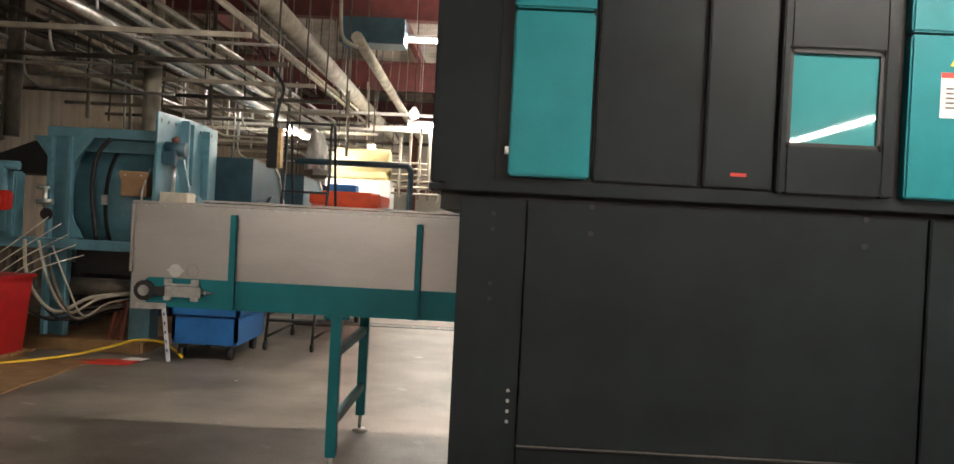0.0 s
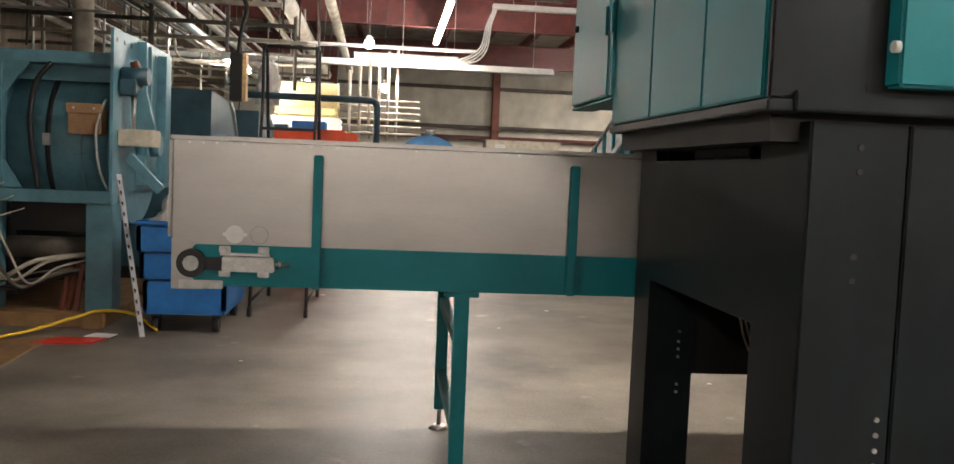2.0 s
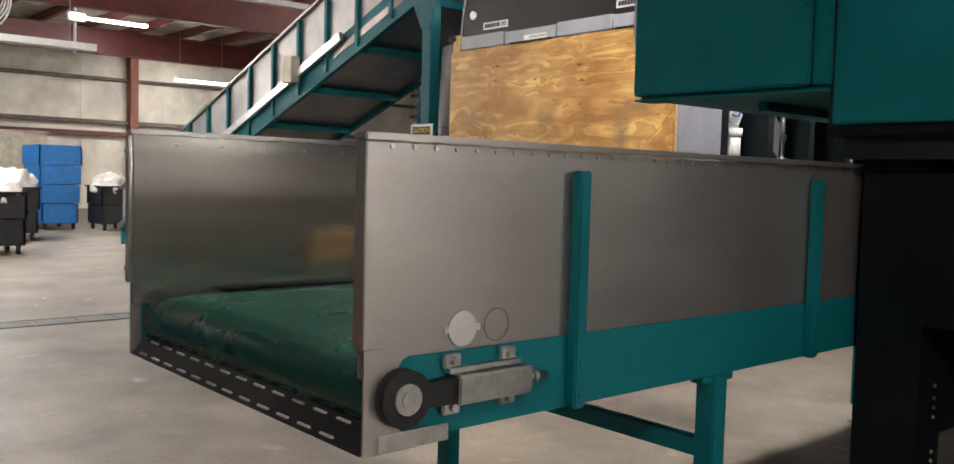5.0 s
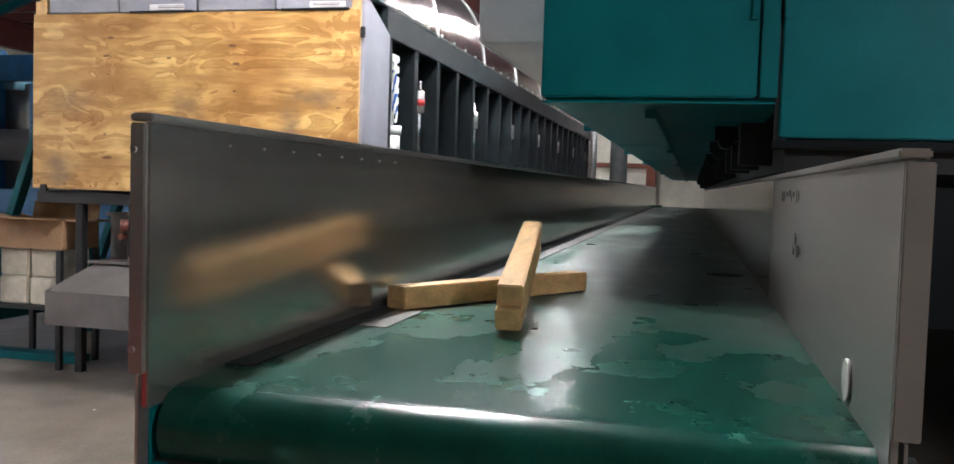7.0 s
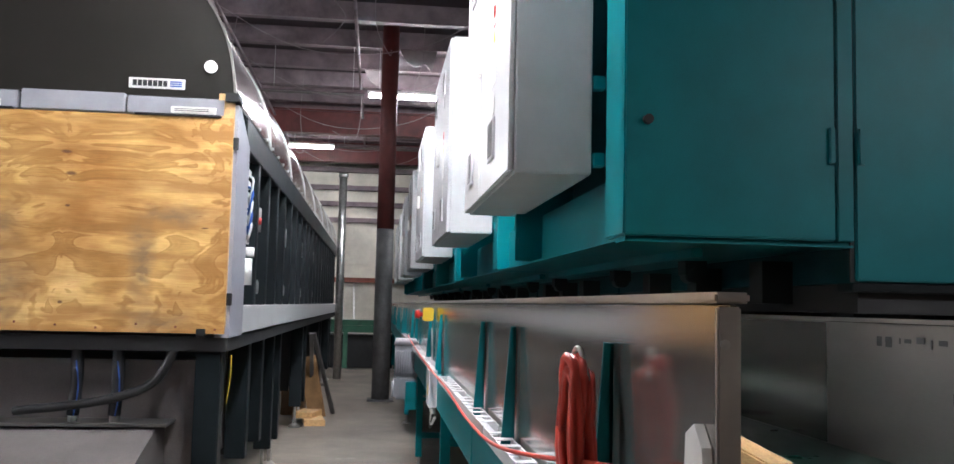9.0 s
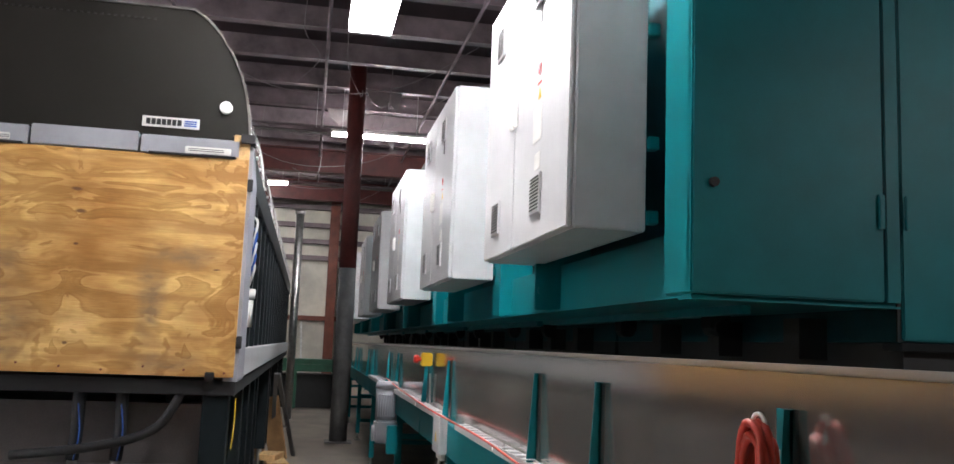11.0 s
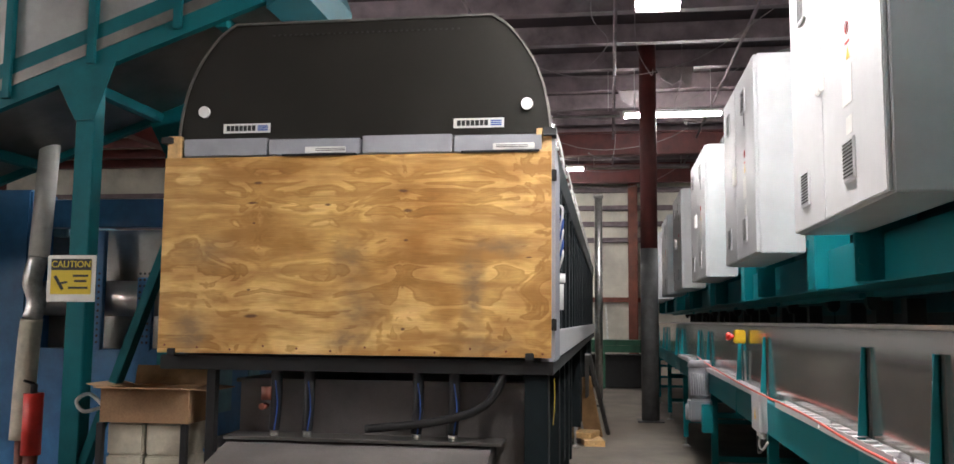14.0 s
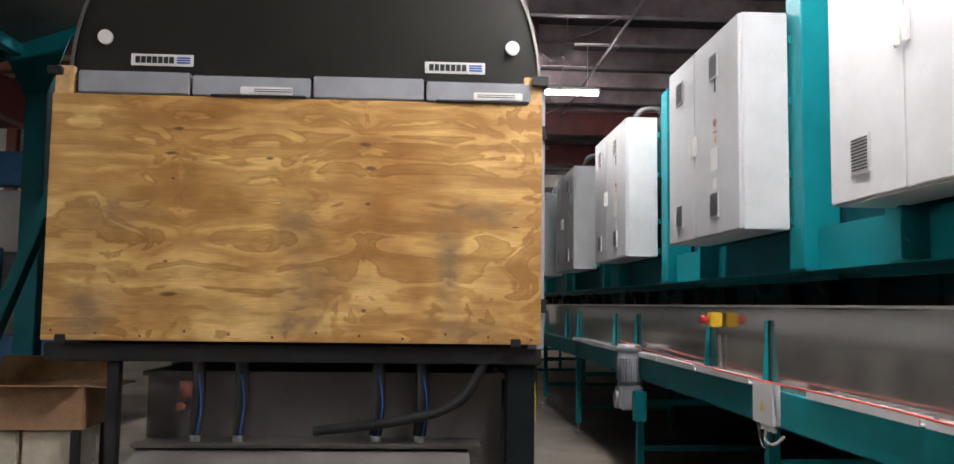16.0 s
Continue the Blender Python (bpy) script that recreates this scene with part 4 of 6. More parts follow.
# south face of the upper casing
up = thing("machine_casing", (-0.17, 3.44, ZB), "charcoal upper casing with teal flaps and a glazed window", "machine casing")
part("backing", box(UX + 0.03, 18, 3.44, 3.495, ZB - 0.02, 3.5), BLACK, up)
part("bottom_rail", box(UX + 0.06, 18, 3.405, 3.44, ZB - 0.03, ZB + 0.02, 0.005), CHARCOAL, up)
for k in range(3):
    o = 5.86 * k * 0.5
    part("flap", box(o + 0.045, o + 0.351, 3.37, 3.44, 1.635, 2.262, 0.008), TEAL, up, "teal steel flap")
    part("flap", box(o + 0.045, o + 0.351, 3.37, 3.44, 2.272, 3.4, 0.008), TEAL, up, "teal steel flap")
    part("screw_cap", rod((o + 0.03, 3.38, 1.73), (o + 0.045, 3.38, 1.73), 0.015, 12), WHITE, up)
    part("panel", box(o + 0.37, o + 0.765, 3.405, 3.44, ZB + 0.03, 3.4, 0.006), CHARCOAL, up)
    part("panel", box(o + 0.788, o + 1.045, 3.40, 3.44, ZB + 0.03, 3.4, 0.006), CHARCOAL, up)
    part("label_bar", box(o + 0.89, o + 0.95, 3.3985, 3.4, 1.675, 1.688), RED, up)
    w = part("window_frame", join(box(o + 1.062, o + 1.09, 3.385, 3.44, ZB + 0.02, 2.42, 0.006), box(o + 1.447, o + 1.495, 3.385, 3.44, ZB + 0.02, 2.42, 0.006),
                                  box(o + 1.09, o + 1.447, 3.385, 3.44, ZB + 0.02, 1.80, 0.006), box(o + 1.09, o + 1.447, 3.385, 3.44, 2.17, 2.42, 0.006)), CHARCOAL, up)
    part("pane", box(o + 1.09, o + 1.447, 3.41, 3.416, 1.80, 2.17), GLASS_DARK, w, "teal reflecting glass pane")
    part("gasket", join(box(o + 1.09, o + 1.447, 3.395, 3.412, 1.80, 1.815), box(o + 1.09, o + 1.447, 3.395, 3.412, 2.155, 2.17), box(o + 1.09, o + 1.105, 3.395, 3.412, 1.80, 2.17), box(o + 1.432, o + 1.447, 3.395, 3.412, 1.80, 2.17)), BLACK, w)
    part("flap", box(o + 1.535, o + 1.95, 3.375, 3.44, 1.62, 2.24, 0.008), TEAL, up, "teal steel flap")
    part("flap", box(o + 1.535, o + 1.95, 3.375, 3.44, 2.25, 3.4, 0.008), TEAL, up, "teal steel flap")
    part("panel", box(o + 1.98, o + 2.9, 3.405, 3.44, ZB + 0.03, 3.4, 0.006), CHARCOAL, up)
    n = part("warning_sheet", box(o + 1.65, o + 1.81, 3.3735, 3.375, 1.93, 2.10), WHITE, up, "white safety notice")
    part("red_bar", box(o + 1.65, o + 1.81, 3.372, 3.3733, 2.08, 2.10), RED, n)
    part("text_bars", join(*[box(o + 1.67, o + 1.79, 3.372, 3.3733, 1.965 + 0.018 * j, 1.972 + 0.018 * j) for j in range(5)]), COLUMN_GREY, n)
    part("warning_mark", prism([(o + 1.68, 2.125), (o + 1.78, 2.125), (o + 1.73, 2.205)], "y", 3.3733, 3.375), YELLOW, up)
part("casing_edge", box(UX + 0.0, 0.0, 3.425, 3.445, ZB, 3.5, 0.005), CHARCOAL, up)

# ---- enclosed press machine behind plywood ----
PX, PYR, PYL, PXE = 2.135, 7.33, 9.76, 16.0
press = thing("press_machine", (PX, 8.5, 0), "long hooded laundry machine whose end is boarded with plywood", "machine")
part("plywood_sheet", box(PX - 0.02, PX, PYR, PYL, 1.262, 2.475, 0.002), PLY, press, "stained plywood sheet screwed over the machine's end")
for k in range(12):
    part("screw", rod((PX - 0.0225, PYR + 0.05 + 0.212 * k, 1.285 + 0.012 * (k % 3)), (PX - 0.0205, PYR + 0.05 + 0.212 * k, 1.285 + 0.012 * (k % 3)), 0.007, 8), OXIDE, press)
for y in (PYR, PYL - 0.09):
    part("timber_post", box(PX + 0.002, PX + 0.04, y, y + 0.09, 1.3, 2.62, 0.003), WOOD, press)
part("clip", join(box(PX - 0.03, PX + 0.1, PYR - 0.03, PYR + 0.05, 2.57, 2.62, 0.004)), BLACK, press)
part("clip", join(box(PX - 0.03, PX + 0.06, PYL - 0.04, PYL + 0.03, 2.57, 2.61, 0.004)), BLACK, press)
for y in (PYR + 0.1, PYL - 0.12):
    part("clip", box(PX - 0.035, PX, y, y + 0.05, 1.245, 1.29, 0.004), BLACK, press)
knots = [(1.15, 2.60), (1.135, 2.75), (1.10, 2.92), (1.04, 3.07), (0.96, 3.20), (0.885, 3.285), (0.80, 3.345)]
sect = []
for k in range(len(knots) - 1):
    p = [Vector(knots[min(max(k + d, 0), len(knots) - 1)]) for d in (-1, 0, 1, 2)]
    for t in (0.0, 0.33, 0.67):
        sect.append(tuple(0.5 * (2 * p[1] + (p[2] - p[0]) * t + (2 * p[0] - 5 * p[1] + 4 * p[2] - p[3]) * t * t + (3 * p[1] - p[0] - 3 * p[2] + p[3]) * t ** 3)))
sect.append(knots[-1])
hood = [(8.52 - 1.03 * a, z) for a, z in sect] + [(8.52 + 1.03 * a, z) for a, z in reversed(sect)]
part("hood_front", prism(hood, "x", PX + 0.05, PX + 0.09), HOOD, press, "dark bronze curved hood end")
for k in range(34):
    part("vent_hole", box(PX + 0.046, PX + 0.0495, 7.9 + 0.036 * k, 7.915 + 0.036 * k, 3.262, 3.272), BLACK, press)
for k in range(8):
    a = PX + 0.1 + k * 1.72
    bm = prism([(8.5 + (y - 8.5) * 0.995, z - 0.004) for y, z in hood], "x", a, a + 1.70)
    part("hood_shell", hard_ends(bm, "x"), HOOD_SIDE, press, "polished curved hood sheet")
    part("hood_band", prism([(8.5 + (y - 8.5) * 1.004, z + 0.004 if z > 2.7 else z) for y, z in hood], "x", a + 1.70, a + 1.72), GALV, press)
part("hood_rim", join(*[beam((PX + 0.045, *p), (PX + 0.045, *q), 0.014, 0.014, 0) for p, q in zip(hood, hood[1:])]), SHEET_GREY, press)
for y in (7.48, 9.54):
    part("round_cap", rod((PX + 0.03, y, 2.78), (PX + 0.05, y, 2.78), 0.036, 20), WHITE, press, "round white cap")
for y in (7.93, 9.41):
    # badge: the outer end to the north
    b = part("badge", box(PX + 0.043, PX + 0.0495, y - 0.31, y, 2.64, 2.70, 0.002), WHITE, press, "white maker's badge with dark and blue blocks")
    for j in range(7):
        part("dark_block", box(PX + 0.041, PX + 0.0428, y - 0.045 - 0.028 * j, y - 0.022 - 0.028 * j, 2.653, 2.687), INK, b)
    for j in range(3):
        part("blue_block", box(PX + 0.041, PX + 0.0428, y - 0.295, y - 0.228, 2.653 + 0.0125 * j, 2.661 + 0.0125 * j), LOGO_BLUE, b)
ys = (9.65, 9.09, 8.49, 7.92, 7.37)
for j, (a, b) in enumerate(zip(ys, ys[1:])):
    dw = part("drawer", box(PX + 0.0, PX + 0.3, b + 0.012, a, 2.485, 2.598 - 0.012 * (j % 2), 0.006), MID_GREY, press, "grey drawer front")
    if j % 2:
        h = part("handle", box(PX - 0.012, PX + 0.0, b + 0.06 if j == 3 else b + 0.1, b + 0.31 if j == 3 else b + 0.36, 2.493, 2.533, 0.004), WHITE, dw, "white label holder")
        part("slit", join(box(PX - 0.014, PX - 0.0125, b + 0.1, b + 0.29, 2.506, 2.511), box(PX - 0.014, PX - 0.0125, b + 0.1, b + 0.29, 2.517, 2.521)), COLUMN_GREY, h)
        part("ledge", box(PX - 0.035, PX, b + 0.03, b + 0.5, 2.474, 2.486, 0.003), INK, dw)
for k in range(34):
    part("rivet", rod((PX + 0.3 + 0.4 * k, 7.325, 2.63), (PX + 0.3 + 0.4 * k, 7.34, 2.63), 0.012, 8), GALV, press)
# side towards the aisle
part("end_post", prism([(PX + 0.02, 1.24), (PX + 0.52, 1.24), (PX + 0.52, 2.40), (PX + 0.12, 2.56), (PX + 0.02, 2.56)], "y", PYR - 0.02, PYR + 0.06), LILAC, press, "pale lilac-grey side end panel")
for z in (1.42, 2.3):
    part("hinge", box(PX + 0.0, PX + 0.02, PYR - 0.03, PYR, z, z + 0.07, 0.003), BLACK, press)
part("side_beam", box(PX + 0.52, PXE, PYR - 0.02, PYR + 0.06, 1.25, 1.42, 0.006), GREY_PAINT, press, "light grey lower side beam")
part("top_rail", box(PX + 0.52, PXE, PYR, PYR + 0.06, 2.40, 2.60, 0.006), CHARCOAL, press)
part("core", box(PX + 0.1, PXE, PYR + 0.42, PYL - 0.1, 1.26, 2.6), BLACK, press)
part("bed_frame", box(PX + 0.02, PXE, PYR - 0.01, PYL, 1.16, 1.245, 0.006), BLACK, press)
x = PX + 0.56
k = 0
while x < PXE - 0.3:
    part("upright", box(x, x + 0.09, PYR + 0.005, PYR + 0.3, 1.42, 2.40, 0.005), CHARCOAL, press)
    if k % 2 == 1:
        part("slanted_plate", beam((x + 0.13, PYR + 0.15, 1.95), (x + 0.55, PYR + 0.2, 1.68), 0.02, 0.25), MID_GREY, press)
    if k % 3 == 1:
        v = part("valve_stem", rod((x + 0.3, PYR + 0.06, 1.42), (x + 0.3, PYR + 0.06, 2.2), 0.022, 12), CHROME, press)
        part("valve_body", rod((x + 0.3, PYR + 0.06, 1.95), (x + 0.3, PYR + 0.06, 2.12), 0.045, 14), GALV, v)
        part("flange", rod((x + 0.3, PYR + 0.02, 1.55), (x + 0.3, PYR + 0.10, 1.55), 0.05, 14), GALV, v)
        if k == 1:
            part("collar", rod((x + 0.3, PYR + 0.06, 2.0), (x + 0.3, PYR + 0.06, 2.05), 0.048, 14), RED, v, "red valve collar")
    part("cylinder", rod((x + 0.35, PYR + 0.28, 1.42), (x + 0.4, PYR + 0.28, 2.3), 0.06, 14), SHEET_GREY, press)
    x += 0.62
    k += 1
vb = part("valve_plate", box(PX + 0.66, PX + 0.86, PYR + 0.0, PYR + 0.02, 1.45, 2.32, 0.004), GREY_PAINT, press, "grey valve mounting plate")
for j in range(5):
    part("valve", join(box(PX + 0.69, PX + 0.82, PYR - 0.05, PYR, 1.95 + 0.075 * j, 2.0 + 0.075 * j, 0.006)), WHITE, vb)
    part("air_tube", tube([(PX + 0.7, PYR - 0.04, 1.97 + 0.07 * j), (PX + 0.62, PYR - 0.09, 1.93 + 0.07 * j), (PX + 0.64, PYR - 0.07, 1.84 + 0.06 * j), (PX + 0.76, PYR - 0.05, 1.82 + 0.06 * j), (PX + 0.84, PYR - 0.03, 1.9 + 0.05 * j)], 0.008), BLUE_TUBE if j % 2 else WHITE, vb)
part("filter_bowl", join(rod((PX + 0.74, PYR - 0.05, 1.55), (PX + 0.74, PYR - 0.05, 1.72), 0.04, 16), rod((PX + 0.74, PYR - 0.05, 1.73), (PX + 0.74, PYR - 0.05, 1.79), 0.05, 16)), WHITE, vb)
vb.location.y += 0.055
part("stack_pipe", join(rod((PXE - 1.1, PYR - 0.12, -0.045), (PXE - 1.1, PYR - 0.12, 4.0), 0.075, 20), rod((PXE - 1.1, PYR - 0.12, 3.95), (PXE - 1.1, PYR - 0.12, 4.02), 0.1, 20)), GALV, press, "polished vertical pipe")
for k, x in enumerate((2.18, 3.3, 4.05, 4.83, 5.38, 7.95, 8.5, 11.0, 11.55, 14.0, 14.6)):
    w = 0.13 if k < 3 else 0.09
    lg = part("leg", box(x, x + w, PYR + 0.02, PYR + 0.16, 0.38 if k in (1, 2) else 0.20, 1.16, 0.005), CHARCOAL, press)
    if k not in (1, 2):
        part("foot", join(rod((x + 0.05, PYR + 0.09, -0.025), (x + 0.05, PYR + 0.09, 0.21), 0.016, 10), rod((x + 0.05, PYR + 0.09, -0.045), (x + 0.05, PYR + 0.09, 0.0), 0.08, 24, 0.03)), GALV, lg, "zinc levelling foot")
    part("leg", box(x, x + 0.06, PYL - 0.36, PYL - 0.30, -0.045, 1.16, 0.005), BLACK, press)
    part("hanging_belt", box(x + 0.35, x + 0.37, PYR + 0.2, PYR + 0.4, 0.35, 1.16), BLACK, press)
part("tank", prism([(7.5, 1.10), (9.32, 1.10), (9.32, 0.30), (7.9, 0.30), (7.5, 0.45)], "x", PX + 0.25, PX + 1.6), DULL_SHEET, press, "tarnished steel tank")
part("tank_rim", box(PX + 0.22, PX + 0.25, 7.48, 9.34, 1.075, 1.1, 0.003), SHEET_GREY, press)
part("chute", prism([(PX - 0.45, 0.38), (PX + 0.25, 0.38), (PX + 0.25, 0.745), (PX + 0.06, 0.745), (PX - 0.45, 0.60)], "y", 7.68, 9.3), DULL_SHEET, press, "dull steel outlet chute")
part("chute_lip", box(PX + 0.0, PX + 0.25, 7.62, 9.32, 0.747, 0.765, 0.003), SHEET_GREY, press)
for y in (9.03, 8.82, 8.14, 7.92):
    hs = part("hose", tube([(PX + 0.1, y, 1.2), (PX + 0.09, y - 0.01, 1.0), (PX + 0.1, y + 0.005, 0.80)], 0.034, 12), BLACK, press)
    part("ferrule", rod((PX + 0.1, y + 0.005, 0.76), (PX + 0.1, y + 0.005, 0.80), 0.026, 12), GALV, hs)
    part("air_tube", tube([(PX + 0.06, y - 0.01, 1.1), (PX + 0.05, y - 0.03, 0.95), (PX + 0.06, y - 0.01, 0.80)], 0.004), BLUE_TUBE, hs)
part("hose", tube([(PX + 0.06, 7.6, 1.18), (PX + 0.05, 7.72, 0.98), (PX + 0.05, 8.0, 0.88), (PX + 0.08, 8.45, 0.82)], 0.026, 10), BLACK, press)
part("gas_valve", join(rod((PX + 0.08, 9.08, 0.98), (PX + 0.08, 9.08, 1.06), 0.035, 12), rod((PX + 0.05, 9.1, 0.94), (PX + 0.12, 9.1, 0.94), 0.02, 10)), OXIDE, press)
part("earth_wire", tube([(PX + 0.28, 7.33, 1.13), (PX + 0.24, 7.325, 1.0), (PX + 0.16, 7.33, 0.86)], 0.0025), YELLOW, press, "thin yellow earth wire")

press.location.z = 0.045

# column in the aisle
KX, KY = 11.05, 6.38
col = structure("column", rod((KX, KY, 2.66), (KX, KY, 6.0), 0.132, 28), MAROON, "round maroon steel column with grey lower half", "column")
part("painted_base", rod((KX, KY, 0), (KX, KY, 2.658), 0.136, 28), COLUMN_GREY, col, "grey-painted lower half")
part("base_plate", box(KX - 0.2, KX + 0.2, KY - 0.2, KY + 0.2, 0, 0.02), COLUMN_GREY, col)

# ---- fluorescent lamps ----


def roof(y):
    return 5.98 if y < YS else 6.27


def tube_lamp(x, y, z, length, along_y, rows=(-0.045, 0.045), label="lit twin-tube fluorescent batten hung from the roof, some added as fill"):
    t = thing("tube_lamp", (x, y, z), label, "lamp", "fluorescent lamps")
    top = roof(y)

    def lay(u, v):
        return (x + v, y + u) if along_y else (x + u, y + v)

    h = length / 2
    (ax, ay), (bx, by) = lay(-h - 0.04, rows[0] - 0.035), lay(h + 0.04, rows[-1] + 0.035)
    part("batten", box(min(ax, bx), max(ax, bx), min(ay, by), max(ay, by), z, z + 0.05, 0.004), WHITE, t)
    for v in rows:
        part("lit_tube", rod((*lay(-h, v), z - 0.035), (*lay(h, v), z - 0.035), 0.02, 10), TUBE_ON, t)
    for u in (-h - 0.02, h + 0.02):
        (cx, cy), (dx, dy) = lay(u - 0.015, rows[0] - 0.03), lay(u + 0.015, rows[-1] + 0.03)
        part("end_cap", box(min(cx, dx), max(cx, dx), min(cy, dy), max(cy, dy), z - 0.065, z, 0.003), WHITE, t)
    for u in (-h * 0.8, h * 0.8):
        part("hanger", rod((*lay(u, 0), z + 0.05), (*lay(u, 0), top), 0.004, 6), GALV, t)
    return t


tube_lamp(*TUBES[0], (-0.19, -0.065, 0.065, 0.19), "wide lit four-tube fluorescent lamp hung over the aisle")
# the last four of these are the added fill lamps
for lamp in TUBES[1:]:
    tube_lamp(*lamp)
# unlit battens continuing two of the rows over the aisle
for x, y0, y1, z in ((12.4, 6.80, 8.55, 5.12), (18.3, 5.1, 7.55, 5.2)):
    t = thing("dead_lamp", (x, (y0 + y1) / 2, z), "unlit dusty fluorescent batten hung from the roof", "lamp")
    part("batten", box(x - 0.05, x + 0.05, y0, y1, z, z + 0.05, 0.004), PURLIN_PALE, t)
    part("dead_tube", rod((x, y0, z - 0.03), (x, y1, z - 0.03), 0.018, 8), SHEET_GREY, t)
    for y in (y0 + 0.2, y1 - 0.2):
        part("hanger", rod((x, y, z + 0.05), (x, y, 6.0), 0.004, 6), GALV, t)

# bulbs and a floodlight in the north hall


def bulb(x, y, z, r, label):
    t = thing("hanging_bulb", (x, y, z), label, "lamp", "round hanging lamps")
    bm = bmesh.new()
    bmesh.ops.create_uvsphere(bm, u_segments=16, v_segments=10, radius=r)
    bmesh.ops.translate(bm, vec=(x, y, z), verts=bm.verts)
    for f in bm.faces:
        f.smooth = True
    part("bulb", bm, BULB_ON, t)
    part("shade", rod((x, y, z + r * 0.7), (x, y, z + r * 1.7), r * 0.95, 18, r * 0.35), WHITE, t)
    part("cord", rod((x, y, z + r * 1.7), (x, y, roof(y)), 0.008, 6), INK, t)


bulb(-1.55, 16.4, 3.42, 0.085, "bright round lamp on a cord")
bulb(-1.3, 20.3, 3.05, 0.10, "bright round lamp on a cord")
bulb(-3.1, 22.0, 3.2, 0.12, "bright round lamp on a cord")
fl = thing("floodlight", (5.0, 30.0, 5.4), "small lit floodlight on a post", "lamp")
part("head", box(4.75, 5.25, 29.85, 30.0, 5.5, 5.75, 0.02), WHITE, fl)
part("lit_face", box(4.8, 5.2, 29.83, 29.848, 5.54, 5.71), BULB_ON, fl)
part("stem", rod((5.0, 30.05, 4.6), (5.0, 30.05, 6.3), 0.04, 10), WHITE, fl)

# white struts and trays across the north hall
for x0, x1, y, z, w in ((-6.5, 2.0, 18.9, 3.33, 0.12), (0.72, 6.5, 18.6, 4.50, 0.10), (-5.2, 0.4, 18.4, 3.62, 0.05)):
    tr = thing("wiring_trough", (x0, y, z), "white-painted wiring trough slung across the hall", "wiring trough", "wiring troughs")
    part("channel", join(box(x0, x1, y - 0.08, y + 0.08, z, z + 0.012), box(x0, x1, y - 0.08, y - 0.068, z, z + w), box(x0, x1, y + 0.068, y + 0.08, z, z + w)), WHITE, tr)
    for k in range(4):
        x = x0 + 0.4 + (x1 - x0 - 0.8) * k / 3
        part("hanger", rod((x, y, z + 0.01), (x, y, roof(y)), 0.008, 6), GALV, tr)
wl = thing("wire_drop", (0.6, 18.7, 3.4), "bundle of white wires drooping between two troughs", "cable")
for j in range(4):
    part("wire", tube([(0.75 + 0.02 * j, 18.6, 4.52), (0.62 + 0.03 * j, 18.65, 4.2), (0.5 + 0.05 * j, 18.7, 3.75), (0.1 + 0.12 * j, 18.8, 3.52), (-0.4 + 0.15 * j, 18.9, 3.44)], 0.014), WHITE, wl)
whole("looped_cable", tube([(2.6, 18.6, 4.6), (2.65, 18.6, 4.4), (2.9, 18.6, 4.32), (3.1, 18.6, 4.45), (3.15, 18.6, 4.65)], 0.012), WHITE, "white cable looped over a trough", "cable")

# ---- pipe gallery over the washers ----
rnd = random.Random(11)
gal = thing("pipe_gallery", (-4.2, 14.0, 3.0), "crowded gallery of dusty overhead pipes and conduits", "pipes")
part("main_pipe", rod((-2.75, 5.0, 4.05), (-2.85, 25.0, 3.72), 0.13, 20), PIPE_WHITE, gal, "large lagged white pipe")
part("main_pipe", rod((-2.2, 13.5, 4.2), (-2.3, 26.0, 3.95), 0.09, 16), PIPE_WHITE, gal, "lagged white pipe")
for k in range(30):
    x = -3.15 - 0.125 * k + rnd.uniform(-0.03, 0.03)
    z = 3.55 + rnd.uniform(-0.28, 0.65) + 0.05 * math.sin(k)
    y0 = rnd.uniform(4, 9)
    part("pipe", rod((x, y0, z), (x + rnd.uniform(-0.25, 0.25), rnd.uniform(19, 27), z + rnd.uniform(-0.1, 0.05)), rnd.choice((0.025, 0.03, 0.045, 0.06)), 10), rnd.choice((PIPE_DARK, PIPE_DARK, PIPE_WHITE, GALV, CREAM)), gal)
for k in range(11):
    y = 8.5 + 1.55 * k
    part("cross_strut", box(-7.2, -2.4, y - 0.025, y + 0.025, 3.12, 3.17), PIPE_DARK if k % 2 else PIPE_WHITE, gal)
    for x in (-2.5, -3.9, -5.4):
        part("hanger", rod((x + rnd.uniform(-0.2, 0.2), y, 3.12), (x, y, roof(y)), 0.012, 6), PIPE_DARK, gal)
for k in range(26):
    x, y = rnd.uniform(-6.6, -2.6), rnd.uniform(9.8, 22)
    part("drop_pipe", rod((x, y, rnd.uniform(2.0, 3.0)), (x + rnd.uniform(-0.04, 0.04), y, rnd.uniform(3.6, 5.8)), rnd.choice((0.014, 0.02, 0.03)), 8), rnd.choice((PIPE_DARK, PIPE_WHITE, GALV)), gal)
